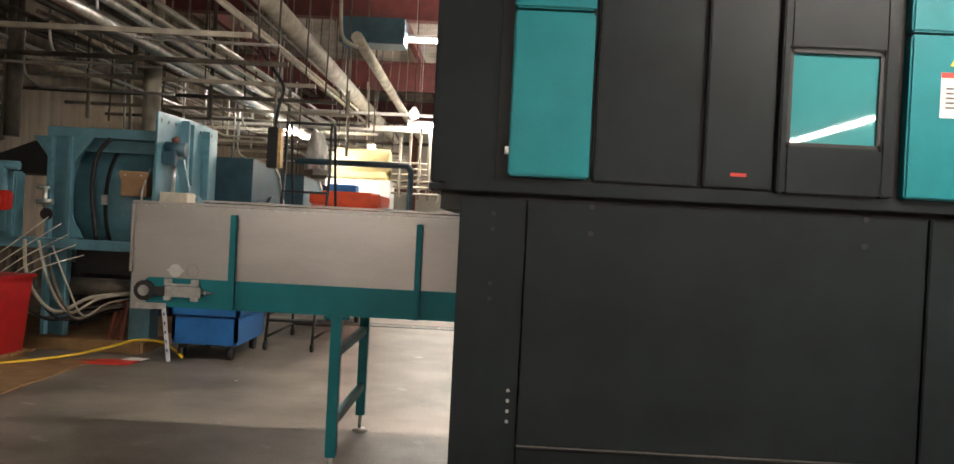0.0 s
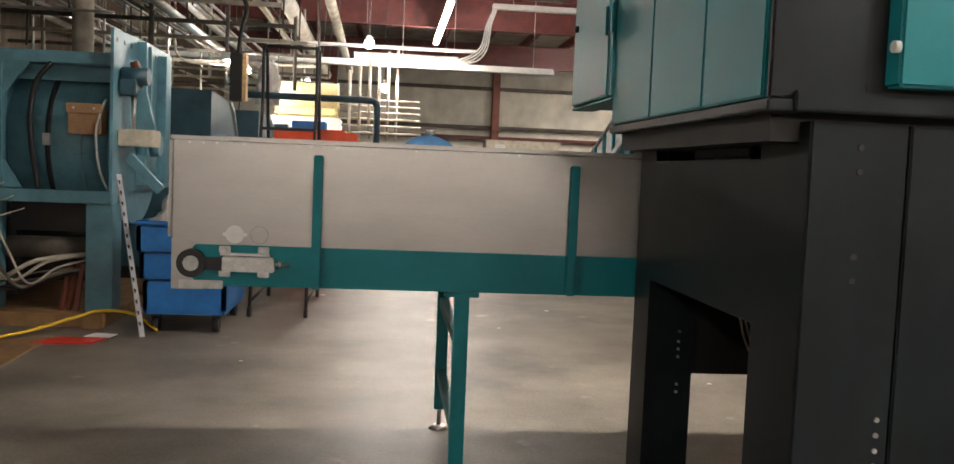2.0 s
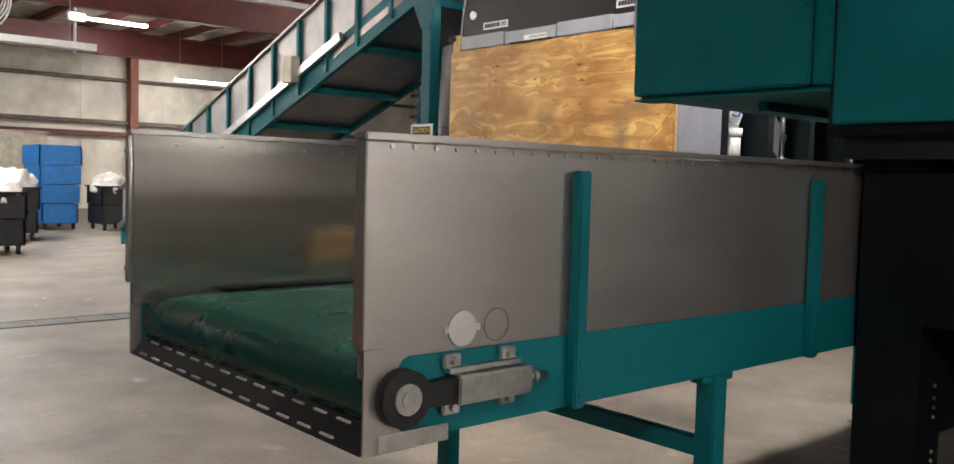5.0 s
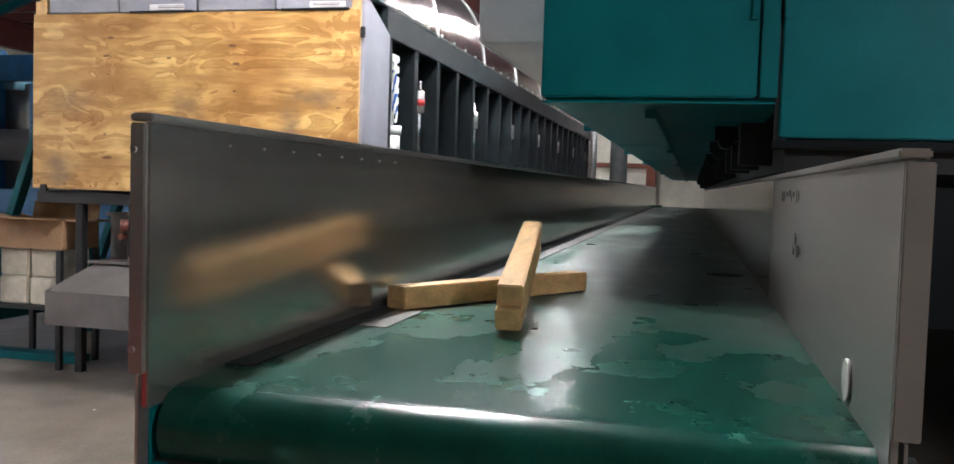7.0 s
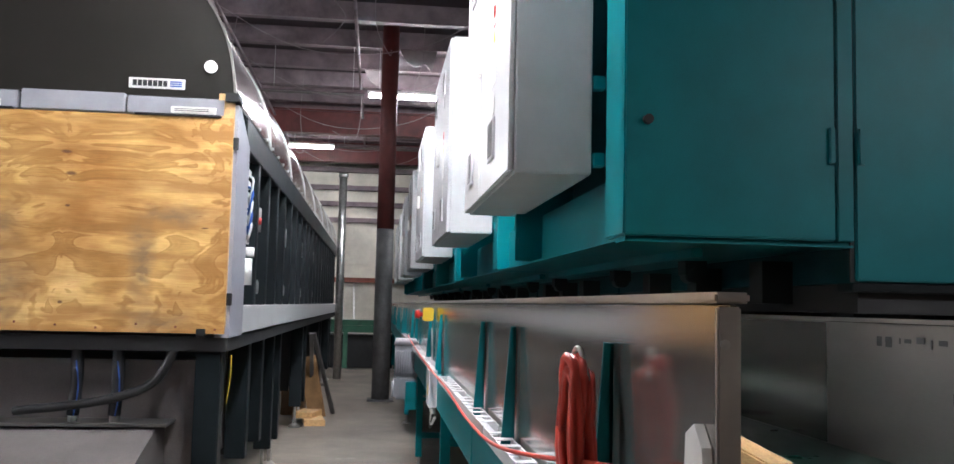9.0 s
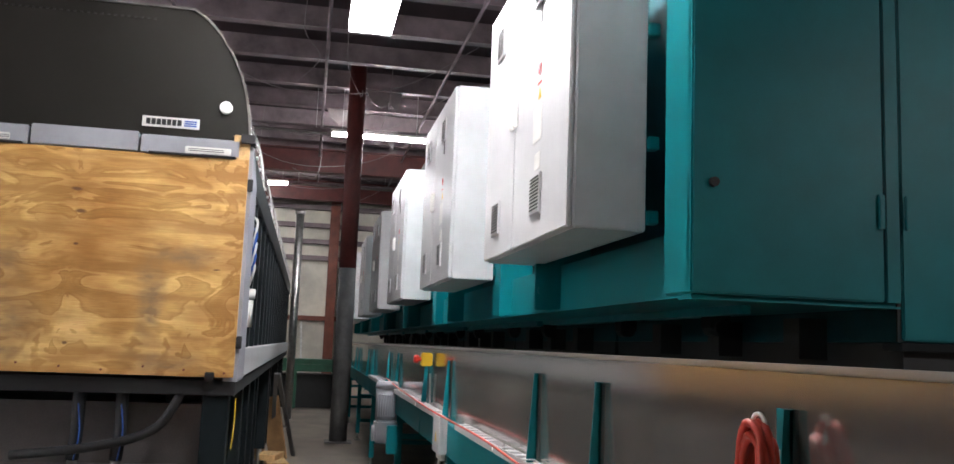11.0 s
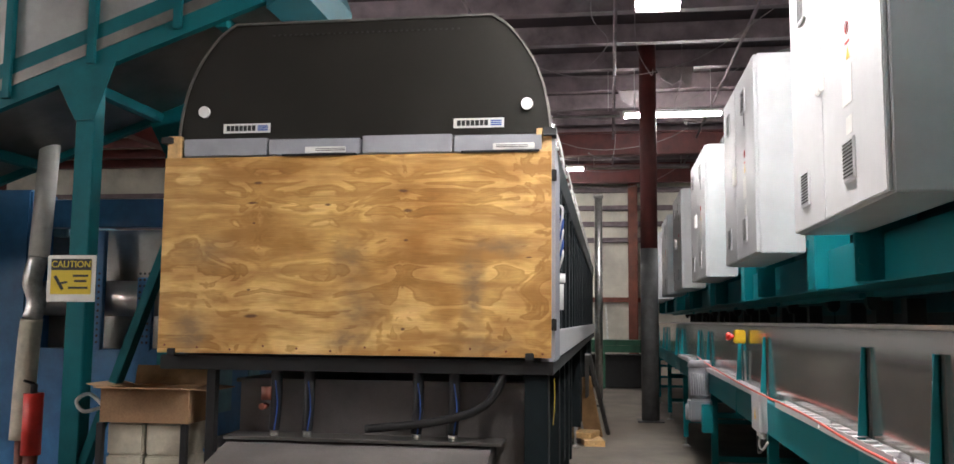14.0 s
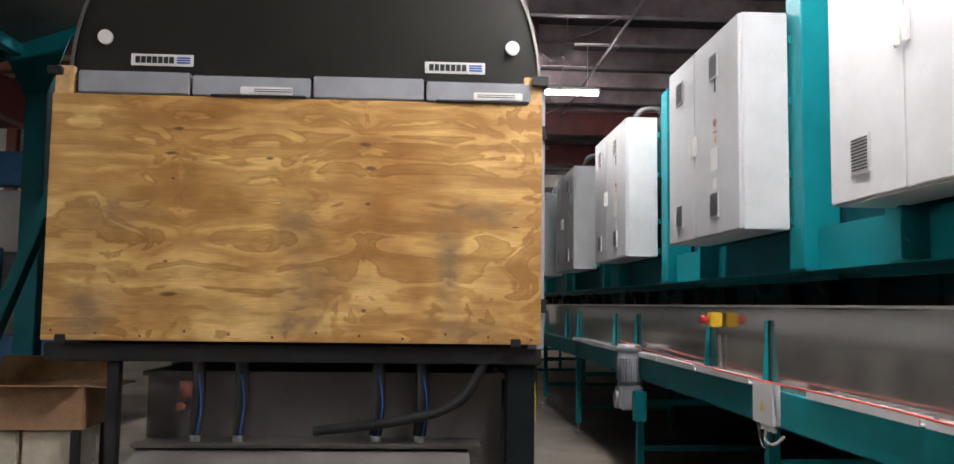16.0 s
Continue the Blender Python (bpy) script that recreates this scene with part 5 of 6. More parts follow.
for k in range(14):
    y = rnd.uniform(9, 22)
    x = rnd.uniform(-6.4, -3.6)
    z = rnd.uniform(2.7, 3.6)
    part("bent_conduit", tube([(x, y, z + 0.9), (x, y, z + 0.25), (x + 0.15, y + 0.05, z + 0.03), (x + 0.5, y + 0.1, z), (x + rnd.uniform(0.9, 2.0), y + 0.2, z)], 0.018), rnd.choice((PIPE_WHITE, GALV, PIPE_DARK)), gal)
for x, y, r, m in ((-4.5, 11.5, 0.11, PIPE_WHITE), (-5.6, 10.2, 0.09, PIPE_DARK), (-6.5, 11.0, 0.15, PIPE_DARK)):
    part("stand_pipe", rod((x, y, 2.2), (x, y, 5.9), r, 16), m, gal)
part("slanting_duct", beam((-6.9, 9.6, 4.9), (-5.9, 10.3, 2.1), 0.3, 0.3), PIPE_DARK, gal, "dark slanting duct")
for k in range(6):
    x = -1.9 + 0.17 * k
    part("drop_pipe", rod((x, 17.6 + 0.3 * k, 1.9), (x, 17.6 + 0.3 * k, 3.1 + 0.13 * k), 0.03, 10), PIPE_WHITE, gal)
    part("cross_pipe", rod((-2.4, 17.6 + 0.3 * k, 2.0 + 0.14 * k), (-0.6, 17.7 + 0.3 * k, 2.0 + 0.14 * k), 0.022, 10), PIPE_WHITE, gal)
part("bent_conduit", tube([(-2.35, 12.8, 5.2), (-2.34, 12.85, 4.3), (-2.3, 12.95, 4.05), (-2.1, 13.0, 3.95)], 0.03), PIPE_WHITE, gal)
whole("air_duct_box", box(-2.75, -1.65, 15.0, 15.6, 4.42, 4.86, 0.01), DEEP_BLUE, "dark grey-green duct box under the roof", "duct")
whole("blue_rail_pipe", tube([(-3.2, 14.2, 2.33), (-2.2, 14.2, 2.33), (-1.5, 14.2, 2.33), (-1.37, 14.2, 2.28), (-1.35, 14.2, 2.15), (-1.35, 14.2, 1.6), (-1.35, 14.25, 0.0)], 0.05, 10), DEEP_BLUE, "dark blue handrail pipe bent to the floor", "pipe")

# ---- washer-extractors along the west side ----
w = thing("washer_extractor", (-4.0, 9.6, 0), "worn pale blue industrial washer with a horizontal drum", "washing machine")
part("drum", rod((-4.30, 9.70, 1.50), (-3.43, 9.70, 1.50), 0.66, 48), PALE_BLUE, w)
for x in (-4.34, -3.47):
    part("drum_flange", rod((x, 9.70, 1.50), (x + 0.045, 9.70, 1.50), 0.71, 48), PALE_BLUE, w)
part("black_band", rod((-3.98, 9.70, 1.50), (-3.94, 9.70, 1.50), 0.672, 48), BLACK, w, "black hose band round the drum")
part("band_buckle", box(-3.99, -3.93, 8.99, 9.03, 1.46, 1.56, 0.006), GALV, w)
part("weld_band", rod((-3.70, 9.70, 1.50), (-3.685, 9.70, 1.50), 0.664, 48), PALE_BLUE, w)
part("top_beam", join(box(-4.55, -3.41, 8.96, 9.12, 2.13, 2.23, 0.008), box(-4.55, -3.41, 9.10, 9.12, 2.0, 2.13)), PALE_BLUE, w)
part("upright_channel", prism([(-4.52, 8.92), (-4.48, 8.92), (-4.48, 9.0), (-4.32, 9.0), (-4.32, 8.92), (-4.28, 8.92), (-4.28, 9.03), (-4.52, 9.03)], "z", 0.12, 2.13), PALE_BLUE, w)
part("gusset", prism([(-4.28, 2.13), (-4.08, 2.13), (-4.28, 1.85)], "y", 8.96, 8.985), PALE_BLUE, w)
part("gusset", prism([(-4.52, 2.13), (-4.70, 2.13), (-4.52, 1.90)], "y", 8.96, 8.985), PALE_BLUE, w)
part("gusset", prism([(-4.28, 1.11), (-4.14, 1.11), (-4.28, 1.35)], "y", 8.96, 8.985), PALE_BLUE, w)
part("frame_beam", box(-5.4, -3.37, 8.80, 8.955, 1.0, 1.10, 0.008), PALE_BLUE, w)
part("frame_leg", join(box(-3.58, -3.37, 8.82, 8.85, 0.12, 0.998, 0.004), box(-3.58, -3.55, 8.85, 9.06, 0.12, 0.998), box(-3.40, -3.37, 8.85, 9.06, 0.12, 0.998)), PALE_BLUE, w)
part("frame_leg", box(-5.4, -5.2, 8.82, 9.02, 0.12, 0.998, 0.008), PALE_BLUE, w)
part("base_skid", box(-5.5, -3.40, 8.75, 11.0, 0.0, 0.118, 0.01), CARD_DARK, w, "rusty brown base skid")
part("leg_block", box(-3.57, -3.42, 8.70, 8.80, 0.0, 0.11, 0.006), CARD_DARK, w)
part("end_plate", prism([(8.84, 1.10), (10.75, 1.10), (10.75, 2.42), (9.9, 2.44), (8.84, 2.42)], "x", -3.41, -3.385), PALE_BLUE, w, "pale blue drilled end plate")
for y, z in ((9.5, 2.40), (9.66, 2.38), (10.2, 2.36)):
    part("plate_rib", box(-3.384, -3.30, y, y + 0.05, 1.15, z, 0.004), PALE_BLUE, w)
for k in range(9):
    part("bolt_hole", rod((-3.385, 8.93 + 0.2 * k, 2.34), (-3.383, 8.93 + 0.2 * k, 2.34), 0.022, 8), INK, w)
part("hub", join(rod((-3.384, 9.70, 1.50), (-3.30, 9.70, 1.50), 0.22, 24), rod((-3.30, 9.70, 1.50), (-3.22, 9.70, 1.50), 0.10, 18)), PALE_BLUE, w)
lm = part("latch_motor", join(rod((-3.37, 9.05, 2.06), (-3.16, 9.05, 2.06), 0.075, 16), box(-3.37, -3.24, 8.95, 9.18, 1.90, 2.03, 0.01)), DEEP_BLUE, w)
part("motor_cap", rod((-3.30, 9.05, 2.135), (-3.24, 9.05, 2.155), 0.04, 12), OXIDE, lm, "rusty cap")
part("actuator_rod", rod((-3.28, 9.05, 1.62), (-3.28, 9.05, 1.90), 0.02, 10), GALV, w)
part("swing_arm", beam((-3.22, 9.05, 1.95), (-3.14, 9.05, 1.62), 0.05, 0.08), PALE_BLUE, w)
part("counterweight", box(-3.38, -3.10, 8.95, 9.22, 1.48, 1.62, 0.008), CREAM, w, "dirty cream block")
part("stay", beam((-3.32, 9.05, 1.40), (-3.05, 9.05, 1.12), 0.06, 0.08), PALE_BLUE, w)
part("terminal_box", box(-3.75, -3.49, 8.88, 9.05, 1.56, 1.80, 0.01), CARDBOARD, w, "tan terminal box")
part("box_lid", box(-3.76, -3.48, 8.865, 8.879, 1.73, 1.81, 0.004), CARDBOARD, w)
for x in (-3.70, -3.54):
    part("box_screw", rod((x, 8.858, 1.77), (x, 8.866, 1.77), 0.010, 8), GALV, w)
part("gear_case", join(rod((-4.3, 9.4, 0.55), (-3.65, 9.4, 0.55), 0.26, 24), box(-4.6, -4.2, 9.1, 9.7, 0.2, 0.85, 0.03)), BLACK, w, "oily black drive under the drum")
part("drive_shaft", rod((-4.25, 9.02, 0.62), (-3.6, 9.02, 0.62), 0.09, 18), PIPE_DARK, w)
part("dark_apron", box(-4.25, -3.58, 9.06, 9.08, 0.75, 1.0), BLACK, w)
part("side_manifold", join(box(-4.95, -4.72, 8.7, 8.9, 1.10, 1.75, 0.02), rod((-4.82, 8.65, 1.15), (-4.82, 8.65, 1.80), 0.05, 12), rod((-5.0, 8.65, 1.80), (-4.66, 8.65, 1.80), 0.045, 12)), PALE_BLUE, w)
part("red_valve", join(box(-4.86, -4.66, 8.45, 8.58, 1.36, 1.55, 0.02), rod((-4.76, 8.36, 1.45), (-4.76, 8.47, 1.45), 0.06, 14)), RED, w)
part("brass_valve", join(rod((-4.52, 8.75, 1.46), (-4.36, 8.75, 1.46), 0.03, 10), rod((-4.44, 8.75, 1.40), (-4.44, 8.75, 1.60), 0.022, 10), rod((-4.50, 8.70, 1.60), (-4.38, 8.70, 1.60), 0.014, 8)), GALV, w)
part("hand_wheel", rod((-4.40, 8.70, 1.34), (-4.40, 8.73, 1.34), 0.06, 14), BLACK, w)
part("hood_lump", prism([(-5.4, 1.75), (-4.62, 1.75), (-4.55, 2.05), (-4.85, 2.10), (-5.3, 1.92)], "y", 9.3, 9.9), BLACK, w, "sooty dark hood")
for j in range(7):
    r0 = rnd.uniform(-0.08, 0.08)
    part("hose", tube([(-4.75 + 0.07 * j, 8.72, 1.0 + r0), (-4.70 + 0.1 * j, 8.62, 0.6 + r0), (-4.35 + 0.07 * j, 8.58, 0.36 + 0.5 * r0), (-4.0 + 0.04 * j, 8.7, 0.46 + r0), (-3.62, 8.95, 0.5 + r0)], 0.010 + 0.004 * (j % 3)), rnd.choice((PIPE_DARK, BLACK, PIPE_WHITE)), w)
for j in range(5):
    part("wire", tube([(-4.35 + 0.08 * j, 8.75, 1.35 - 0.1 * j), (-4.55 + 0.06 * j, 8.4, 1.05 - 0.06 * j), (-4.75 + 0.05 * j, 8.0, 0.75 - 0.05 * j), (-5.0, 7.6, 0.35)], 0.006), PIPE_WHITE, w)
for j in range(3):
    part("pipe_stub", beam((-3.78 + 0.06 * j, 8.85, 0.12), (-3.73 + 0.05 * j, 8.92, 0.5), 0.035, 0.035), OXIDE, w)
part("hose", tube([(-3.90, 8.95, 2.13), (-4.02, 8.93, 1.95), (-4.06, 8.93, 1.6), (-4.0, 8.95, 1.10)], 0.022, 10), BLACK, w)
part("hose", tube([(-3.46, 8.9, 1.85), (-3.52, 8.86, 1.6), (-3.50, 8.87, 1.3), (-3.43, 8.9, 1.10)], 0.012), GALV, w)


def side_washer(y, h, dx, label):
    s = thing("side_loading_washer", (-4.4, y + 1, 0), label, "washing machine", "washers behind the first")
    poly = [(y, 0.2), (y + 1.9, 0.2), (y + 1.9, h - 0.75), (y + 1.35, h - 0.1), (y + 1.1, h), (y, h + 0.05)]
    part("shell", prism(poly, "x", -5.6, -3.35 + dx), DEEP_BLUE, s)
    part("pale_edge", join(*[beam((-3.34 + dx, *p), (-3.34 + dx, *q), 0.03, 0.05, 0) for p, q in zip(poly[2:5], poly[3:5])]), GALV, s)
    part("front_skirt", box(-3.35 + dx, -3.3 + dx, y + 0.1, y + 1.7, 0.25, 0.9, 0.01), PALE_BLUE, s)
    part("control_box", join(box(-3.35 + dx, -3.2 + dx, y + 0.3, y + 0.65, 1.35, 1.6, 0.01)), CREAM, s)
    part("control_slot", box(-3.199 + dx, -3.196 + dx, y + 0.36, y + 0.58, 1.44, 1.5), INK, s)
    part("door_ring", rod((-3.35 + dx, y + 1.0, 1.25), (-3.3 + dx, y + 1.0, 1.25), 0.45, 32), DEEP_BLUE, s)
    part("feet", box(-5.5, -3.4 + dx, y + 0.1, y + 1.8, 0, 0.2), BLACK, s)


side_washer(11.35, 2.1, 0.25, "deep blue-green washer shell with pale edge trim")
side_washer(13.5, 2.02, 0.45, "deep blue-green washer shell with control box")
side_washer(15.6, 1.95, 0.6, "deep blue-green washer shell further down the row")
pc = thing("pendant_control", (-2.79, 11.2, 2.3), "dark pendant control box on a thick cable", "control box")
part("case", box(-2.87, -2.74, 11.1, 11.26, 2.03, 2.54, 0.01), BLACK, pc)
part("pale_face", box(-2.739, -2.70, 11.11, 11.25, 2.04, 2.53), WOOD, pc)
part("cable", tube([(-2.80, 11.2, 2.54), (-2.77, 11.2, 2.8), (-2.73, 11.25, 3.05), (-2.85, 11.3, 3.25), (-3.1, 11.3, 3.6)], 0.022), BLACK, pc)


def linen(cx, cy, z, rx, ry, h, seed):
    bm = bmesh.new()
    bmesh.ops.create_icosphere(bm, subdivisions=4, radius=1)
    r0 = random.Random(seed)
    off = Vector((r0.uniform(0, 9), r0.uniform(0, 9), 0))
    for v in bm.verts:
        n = noise.noise(v.co * 1.7 + off) * 0.35 + noise.noise(v.co * 4.5 + off) * 0.2 + noise.noise(v.co * 10 + off) * 0.09
        k = 1 + n
        v.co = Vector((cx + v.co.x * rx * k, cy + v.co.y * ry * k, z + max(v.co.z, -0.25) * h * k))
    for f in bm.faces:
        f.smooth = True
    return bm


def cart(x0, x1, y0, y1, h, material, label, heap=None, ridges=(0.36, 0.68), seed=1):
    c = thing("laundry_cart", ((x0 + x1) / 2, (y0 + y1) / 2, 0), label, "cart", "laundry carts")
    t, zb = 0.05, 0.17
    z = [zb + (h - zb) * k for k in (0, *ridges, 1)]
    for k in range(len(z) - 1):
        a = 0.05 - 0.022 * k
        zz0, zz1 = z[k] + (0.012 if k else 0), z[k + 1]
        ring = join(box(x0 + a, x1 - a, y0 + a, y0 + a + t, zz0, zz1, 0.012), box(x0 + a, x1 - a, y1 - a - t, y1 - a, zz0, zz1, 0.012),
                    box(x0 + a, x0 + a + t, y0 + a, y1 - a, zz0, zz1, 0.012), box(x1 - a - t, x1 - a, y0 + a, y1 - a, zz0, zz1, 0.012))
        part("tub_ring", ring, material, c)
    part("rim", join(box(x0 - 0.01, x1 + 0.01, y0 - 0.01, y0 + 0.06, h, h + 0.035, 0.012), box(x0 - 0.01, x1 + 0.01, y1 - 0.06, y1 + 0.01, h, h + 0.035, 0.012),
                     box(x0 - 0.01, x0 + 0.06, y0, y1, h, h + 0.035, 0.012), box(x1 - 0.06, x1 + 0.01, y0, y1, h, h + 0.035, 0.012)), material, c)
    part("tub_floor", box(x0 + 0.06, x1 - 0.06, y0 + 0.06, y1 - 0.06, zb - 0.02, zb + 0.02), material, c)
    for x in (x0 + 0.14, x1 - 0.14):
        for y in (y0 + 0.14, y1 - 0.14):
            part("caster", join(rod((x - 0.025, y, 0.065), (x + 0.025, y, 0.065), 0.065, 18), box(x - 0.035, x + 0.035, y - 0.03, y + 0.03, 0.11, zb - 0.02)), BLACK, c)
    if heap:
        w0 = whole("linen_pile", linen((x0 + x1) / 2, (y0 + y1) / 2, h - 0.04, (x1 - x0) * 0.5, (y1 - y0) * 0.47, heap, seed), LINEN, "heap of crumpled white linen in a cart", "linen", "heaps of linen")
    return c


cart(-3.12, -2.37, 8.55, 9.65, 0.86, CART_BLUE, "blue moulded plastic laundry cart heaped with white linen", heap=0.25, seed=3)
cart(-2.38, -1.70, 12.3, 13.1, 1.78, CART_RED, "tall orange-red plastic laundry truck", ridges=(0.1, 0.2, 0.3, 0.4, 0.5, 0.6, 0.7, 0.8, 0.9))
cart(-1.25, -0.45, 17.2, 18.2, 0.92, BLACK, "black plastic laundry cart", ridges=(0.5,))
cart(0.25, 1.05, 19.1, 20.1, 0.98, BLACK, "black plastic cart filled with white linen", heap=0.4, ridges=(0.5,), seed=8)
cart(1.2, 2.0, 22.0, 23.2, 1.0, BLACK, "black plastic cart filled with white linen", heap=0.4, ridges=(0.5,), seed=10)
cart(2.8, 3.7, 25.2, 26.6, 1.9, CART_BLUE, "tall blue plastic laundry truck", ridges=(0.25, 0.5, 0.75))
cart(3.4, 4.3, 27.6, 28.8, 1.9, CART_BLUE, "tall blue plastic laundry truck", ridges=(0.25, 0.5, 0.75))
cart(3.9, 4.7, 24.5, 25.6, 1.0, BLACK, "black plastic cart filled with white linen", heap=0.35, ridges=(0.5,), seed=12)
rb = thing("red_bin", (-4.55, 7.95, 0), "red plastic bin standing on a pallet", "bin")
part("tub", prism([(-4.91, 0.075), (-4.32, 0.075), (-4.25, 0.75), (-4.99, 0.75)], "y", 7.62, 8.22), BIN_RED, rb)
part("rim", box(-5.02, -4.22, 7.59, 8.25, 0.75, 0.785, 0.01), BIN_RED, rb)
for k in range(5):
    part("pallet_board", box(-5.0, -4.25, 7.6 + 0.15 * k, 7.72 + 0.15 * k, 0.05, 0.073, 0.004), CARD_DARK, rb)
for x in (-4.95, -4.4):
    part("pallet_runner", box(x, x + 0.1, 7.6, 8.3, 0, 0.05, 0.004), CARD_DARK, rb)

# rolling step ladder
la = thing("rolling_ladder", (-2.0, 10.0, 0), "black tubular rolling step ladder", "ladder")
for x in (-2.36, -1.86):
    part("rear_tube", tube([(x, 10.75, 0.09), (x, 10.62, 1.0), (x, 10.35, 1.9), (x, 10.22, 2.42), (x, 10.1, 2.5), (x, 9.98, 2.42), (x, 9.97, 1.9), (x, 9.7, 1.0), (x, 9.45, 0.09)], 0.016, 8, 4), BLACK, la)
    for y in (9.45, 10.75):
        part("caster", join(rod((x - 0.015, y, 0.05), (x + 0.015, y, 0.05), 0.05, 14)), BLACK, la)
    part("base_rail", rod((x, 9.47, 0.14), (x, 10.74, 0.14), 0.014, 8), BLACK, la)
for k in range(6):
    z = 0.3 + 0.28 * k
    part("step", box(-2.37, -1.85, 9.5 + 0.075 * k, 9.64 + 0.075 * k, z, z + 0.025, 0.004), BLACK, la)
part("top_rail", rod((-2.36, 10.1, 2.5), (-1.86, 10.1, 2.5), 0.016, 8), BLACK, la)
part("cross_bar", rod((-2.36, 10.75, 0.14), (-1.86, 10.75, 0.14), 0.014, 8), BLACK, la)

strut = whole("slotted_strut", beam((-3.30, 8.72, 1.25), (-3.02, 8.42, 0.0), 0.04, 0.012, 0), MID_GREY, "slotted galvanised steel strut leaning on the washer", "strut")
for k in range(14):
    t = 0.05 + 0.067 * k
    part("slot", box(-3.30 + 0.28 * t - 0.008, -3.30 + 0.28 * t + 0.008, 8.72 - 0.3 * t - 0.014, 8.72 - 0.3 * t - 0.009, 1.25 - 1.25 * t - 0.016, 1.25 - 1.25 * t + 0.016), INK, strut)

# blue boiler tank and white cabinet in the background
bt = thing("boiler_tank", (-0.3, 19.5, 0), "round blue steel tank lying on its side", "tank")
part("shell", rod((-0.5, 19.0, 1.45), (-0.5, 22.0, 1.45), 0.78, 40), MACHINE_BLUE, bt)
part("end_ring", rod((-0.5, 18.94, 1.45), (-0.5, 19.0, 1.45), 0.82, 40), MACHINE_BLUE, bt)
part("flange", join(rod((-0.5, 18.85, 1.35), (-0.5, 18.94, 1.35), 0.16, 20), rod((-0.5, 18.7, 0.3), (-0.5, 18.7, 1.9), 0.06, 12)), DEEP_BLUE, bt)
part("plate", box(0.1, 0.25, 18.925, 18.939, 1.75, 1.9), WHITE, bt)
for j in range(24):
    th = 2 * math.pi * j / 24
    part("bolt", rod((-0.5 + 0.77 * math.cos(th), 18.925, 1.45 + 0.77 * math.sin(th)), (-0.5 + 0.77 * math.cos(th), 18.94, 1.45 + 0.77 * math.sin(th)), 0.02, 6), MACHINE_BLUE, bt)
part("gas_train", join(tube([(-0.75, 18.82, 1.75), (-0.62, 18.78, 1.72), (-0.55, 18.78, 1.5), (-0.4, 18.78, 1.42), (-0.3, 18.8, 1.3)], 0.035, 10), rod((-0.72, 18.8, 1.7), (-0.72, 18.93, 1.7), 0.06, 12)), PIPE_WHITE, bt)
part("gauge", rod((-0.42, 18.76, 1.45), (-0.42, 18.8, 1.45), 0.05, 16), GALV, bt)
part("stack", rod((-0.45, 19.6, 2.2), (-0.45, 19.6, 2.42), 0.12, 18), COLUMN_GREY, bt)
part("saddle", box(-0.8, 0.35, 19.3, 21.5, 0.12, 0.75, 0.01), MACHINE_BLUE, bt)
bt.location += Vector((0.22, 2.6, -0.12))
wc = thing("white_cabinet", (-3.0, 17.6, 0), "white metal cabinet with a lagged yellow tank on it", "cabinet")
part("body", box(-3.3, -2.05, 17.3, 18.2, 0, 2.22, 0.01), WHITE, wc)
part("tank", join(rod((-3.2, 17.7, 2.55), (-2.1, 17.7, 2.55), 0.3, 24), box(-3.2, -2.1, 17.45, 17.95, 2.22, 2.5, 0.05)), PALE_YELLOW, wc, "dull yellow lagged tank")
part("badge", box(-2.35, -2.22, 17.285, 17.299, 1.8, 1.95), SHEET_GREY, wc)
whole("blue_tote", box(-2.36, -1.95, 12.5, 12.8, 1.815, 1.92, 0.01), CART_BLUE, "small blue tote on a red cart", "tote")
whole("linen_sling", linen(-2.9, 14.4, 2.35, 0.16, 0.2, 0.5, 21), LINEN, "white linen bag hanging beside the washers", "linen bag")
sb = thing("steel_locker_box", (3.2, 31.2, 0), "large beige steel box in the north hall", "box")
part("body", box(2.0, 4.45, 30.7, 31.8, 0, 2.4, 0.02), CREAM, sb)
part("lid", box(1.97, 4.48, 30.67, 31.83, 2.402, 2.44, 0.008), CREAM, sb)
part("paper", box(2.3, 2.65, 30.685, 30.699, 2.1, 2.3), WHITE, sb)

# ---- floor clutter near the washers ----
structure("floor_drain", join(box(-4.5, 6.0, 12.05, 12.07, 0, 0.008), box(-4.5, 6.0, 12.38, 12.40, 0, 0.008), *[box(-4.5 + 0.35 * k, -4.18 + 0.35 * k, 12.075, 12.375, 0, 0.005) for k in range(30)]), COLUMN_GREY,
          "dark grated floor drain across the hall", "drain")
whole("floor_mat", prism([(-5.3, 6.0), (-3.6, 6.6), (-3.64, 8.3), (-5.3, 7.5)], "z", 0.0, 0.012), CARD_DARK, "dirty brown board on the floor by the washer", "mat")
whole("yellow_cord", tube([(-5.6, 6.9, 0.02), (-4.9, 7.3, 0.02), (-4.3, 7.75, 0.02), (-3.9, 8.3, 0.03), (-3.6, 8.65, 0.10), (-3.45, 8.75, 0.14), (-3.2, 8.78, 0.12), (-2.95, 8.6, 0.02)], 0.013), YELLOW, "yellow extension cord lying across the floor", "cord")
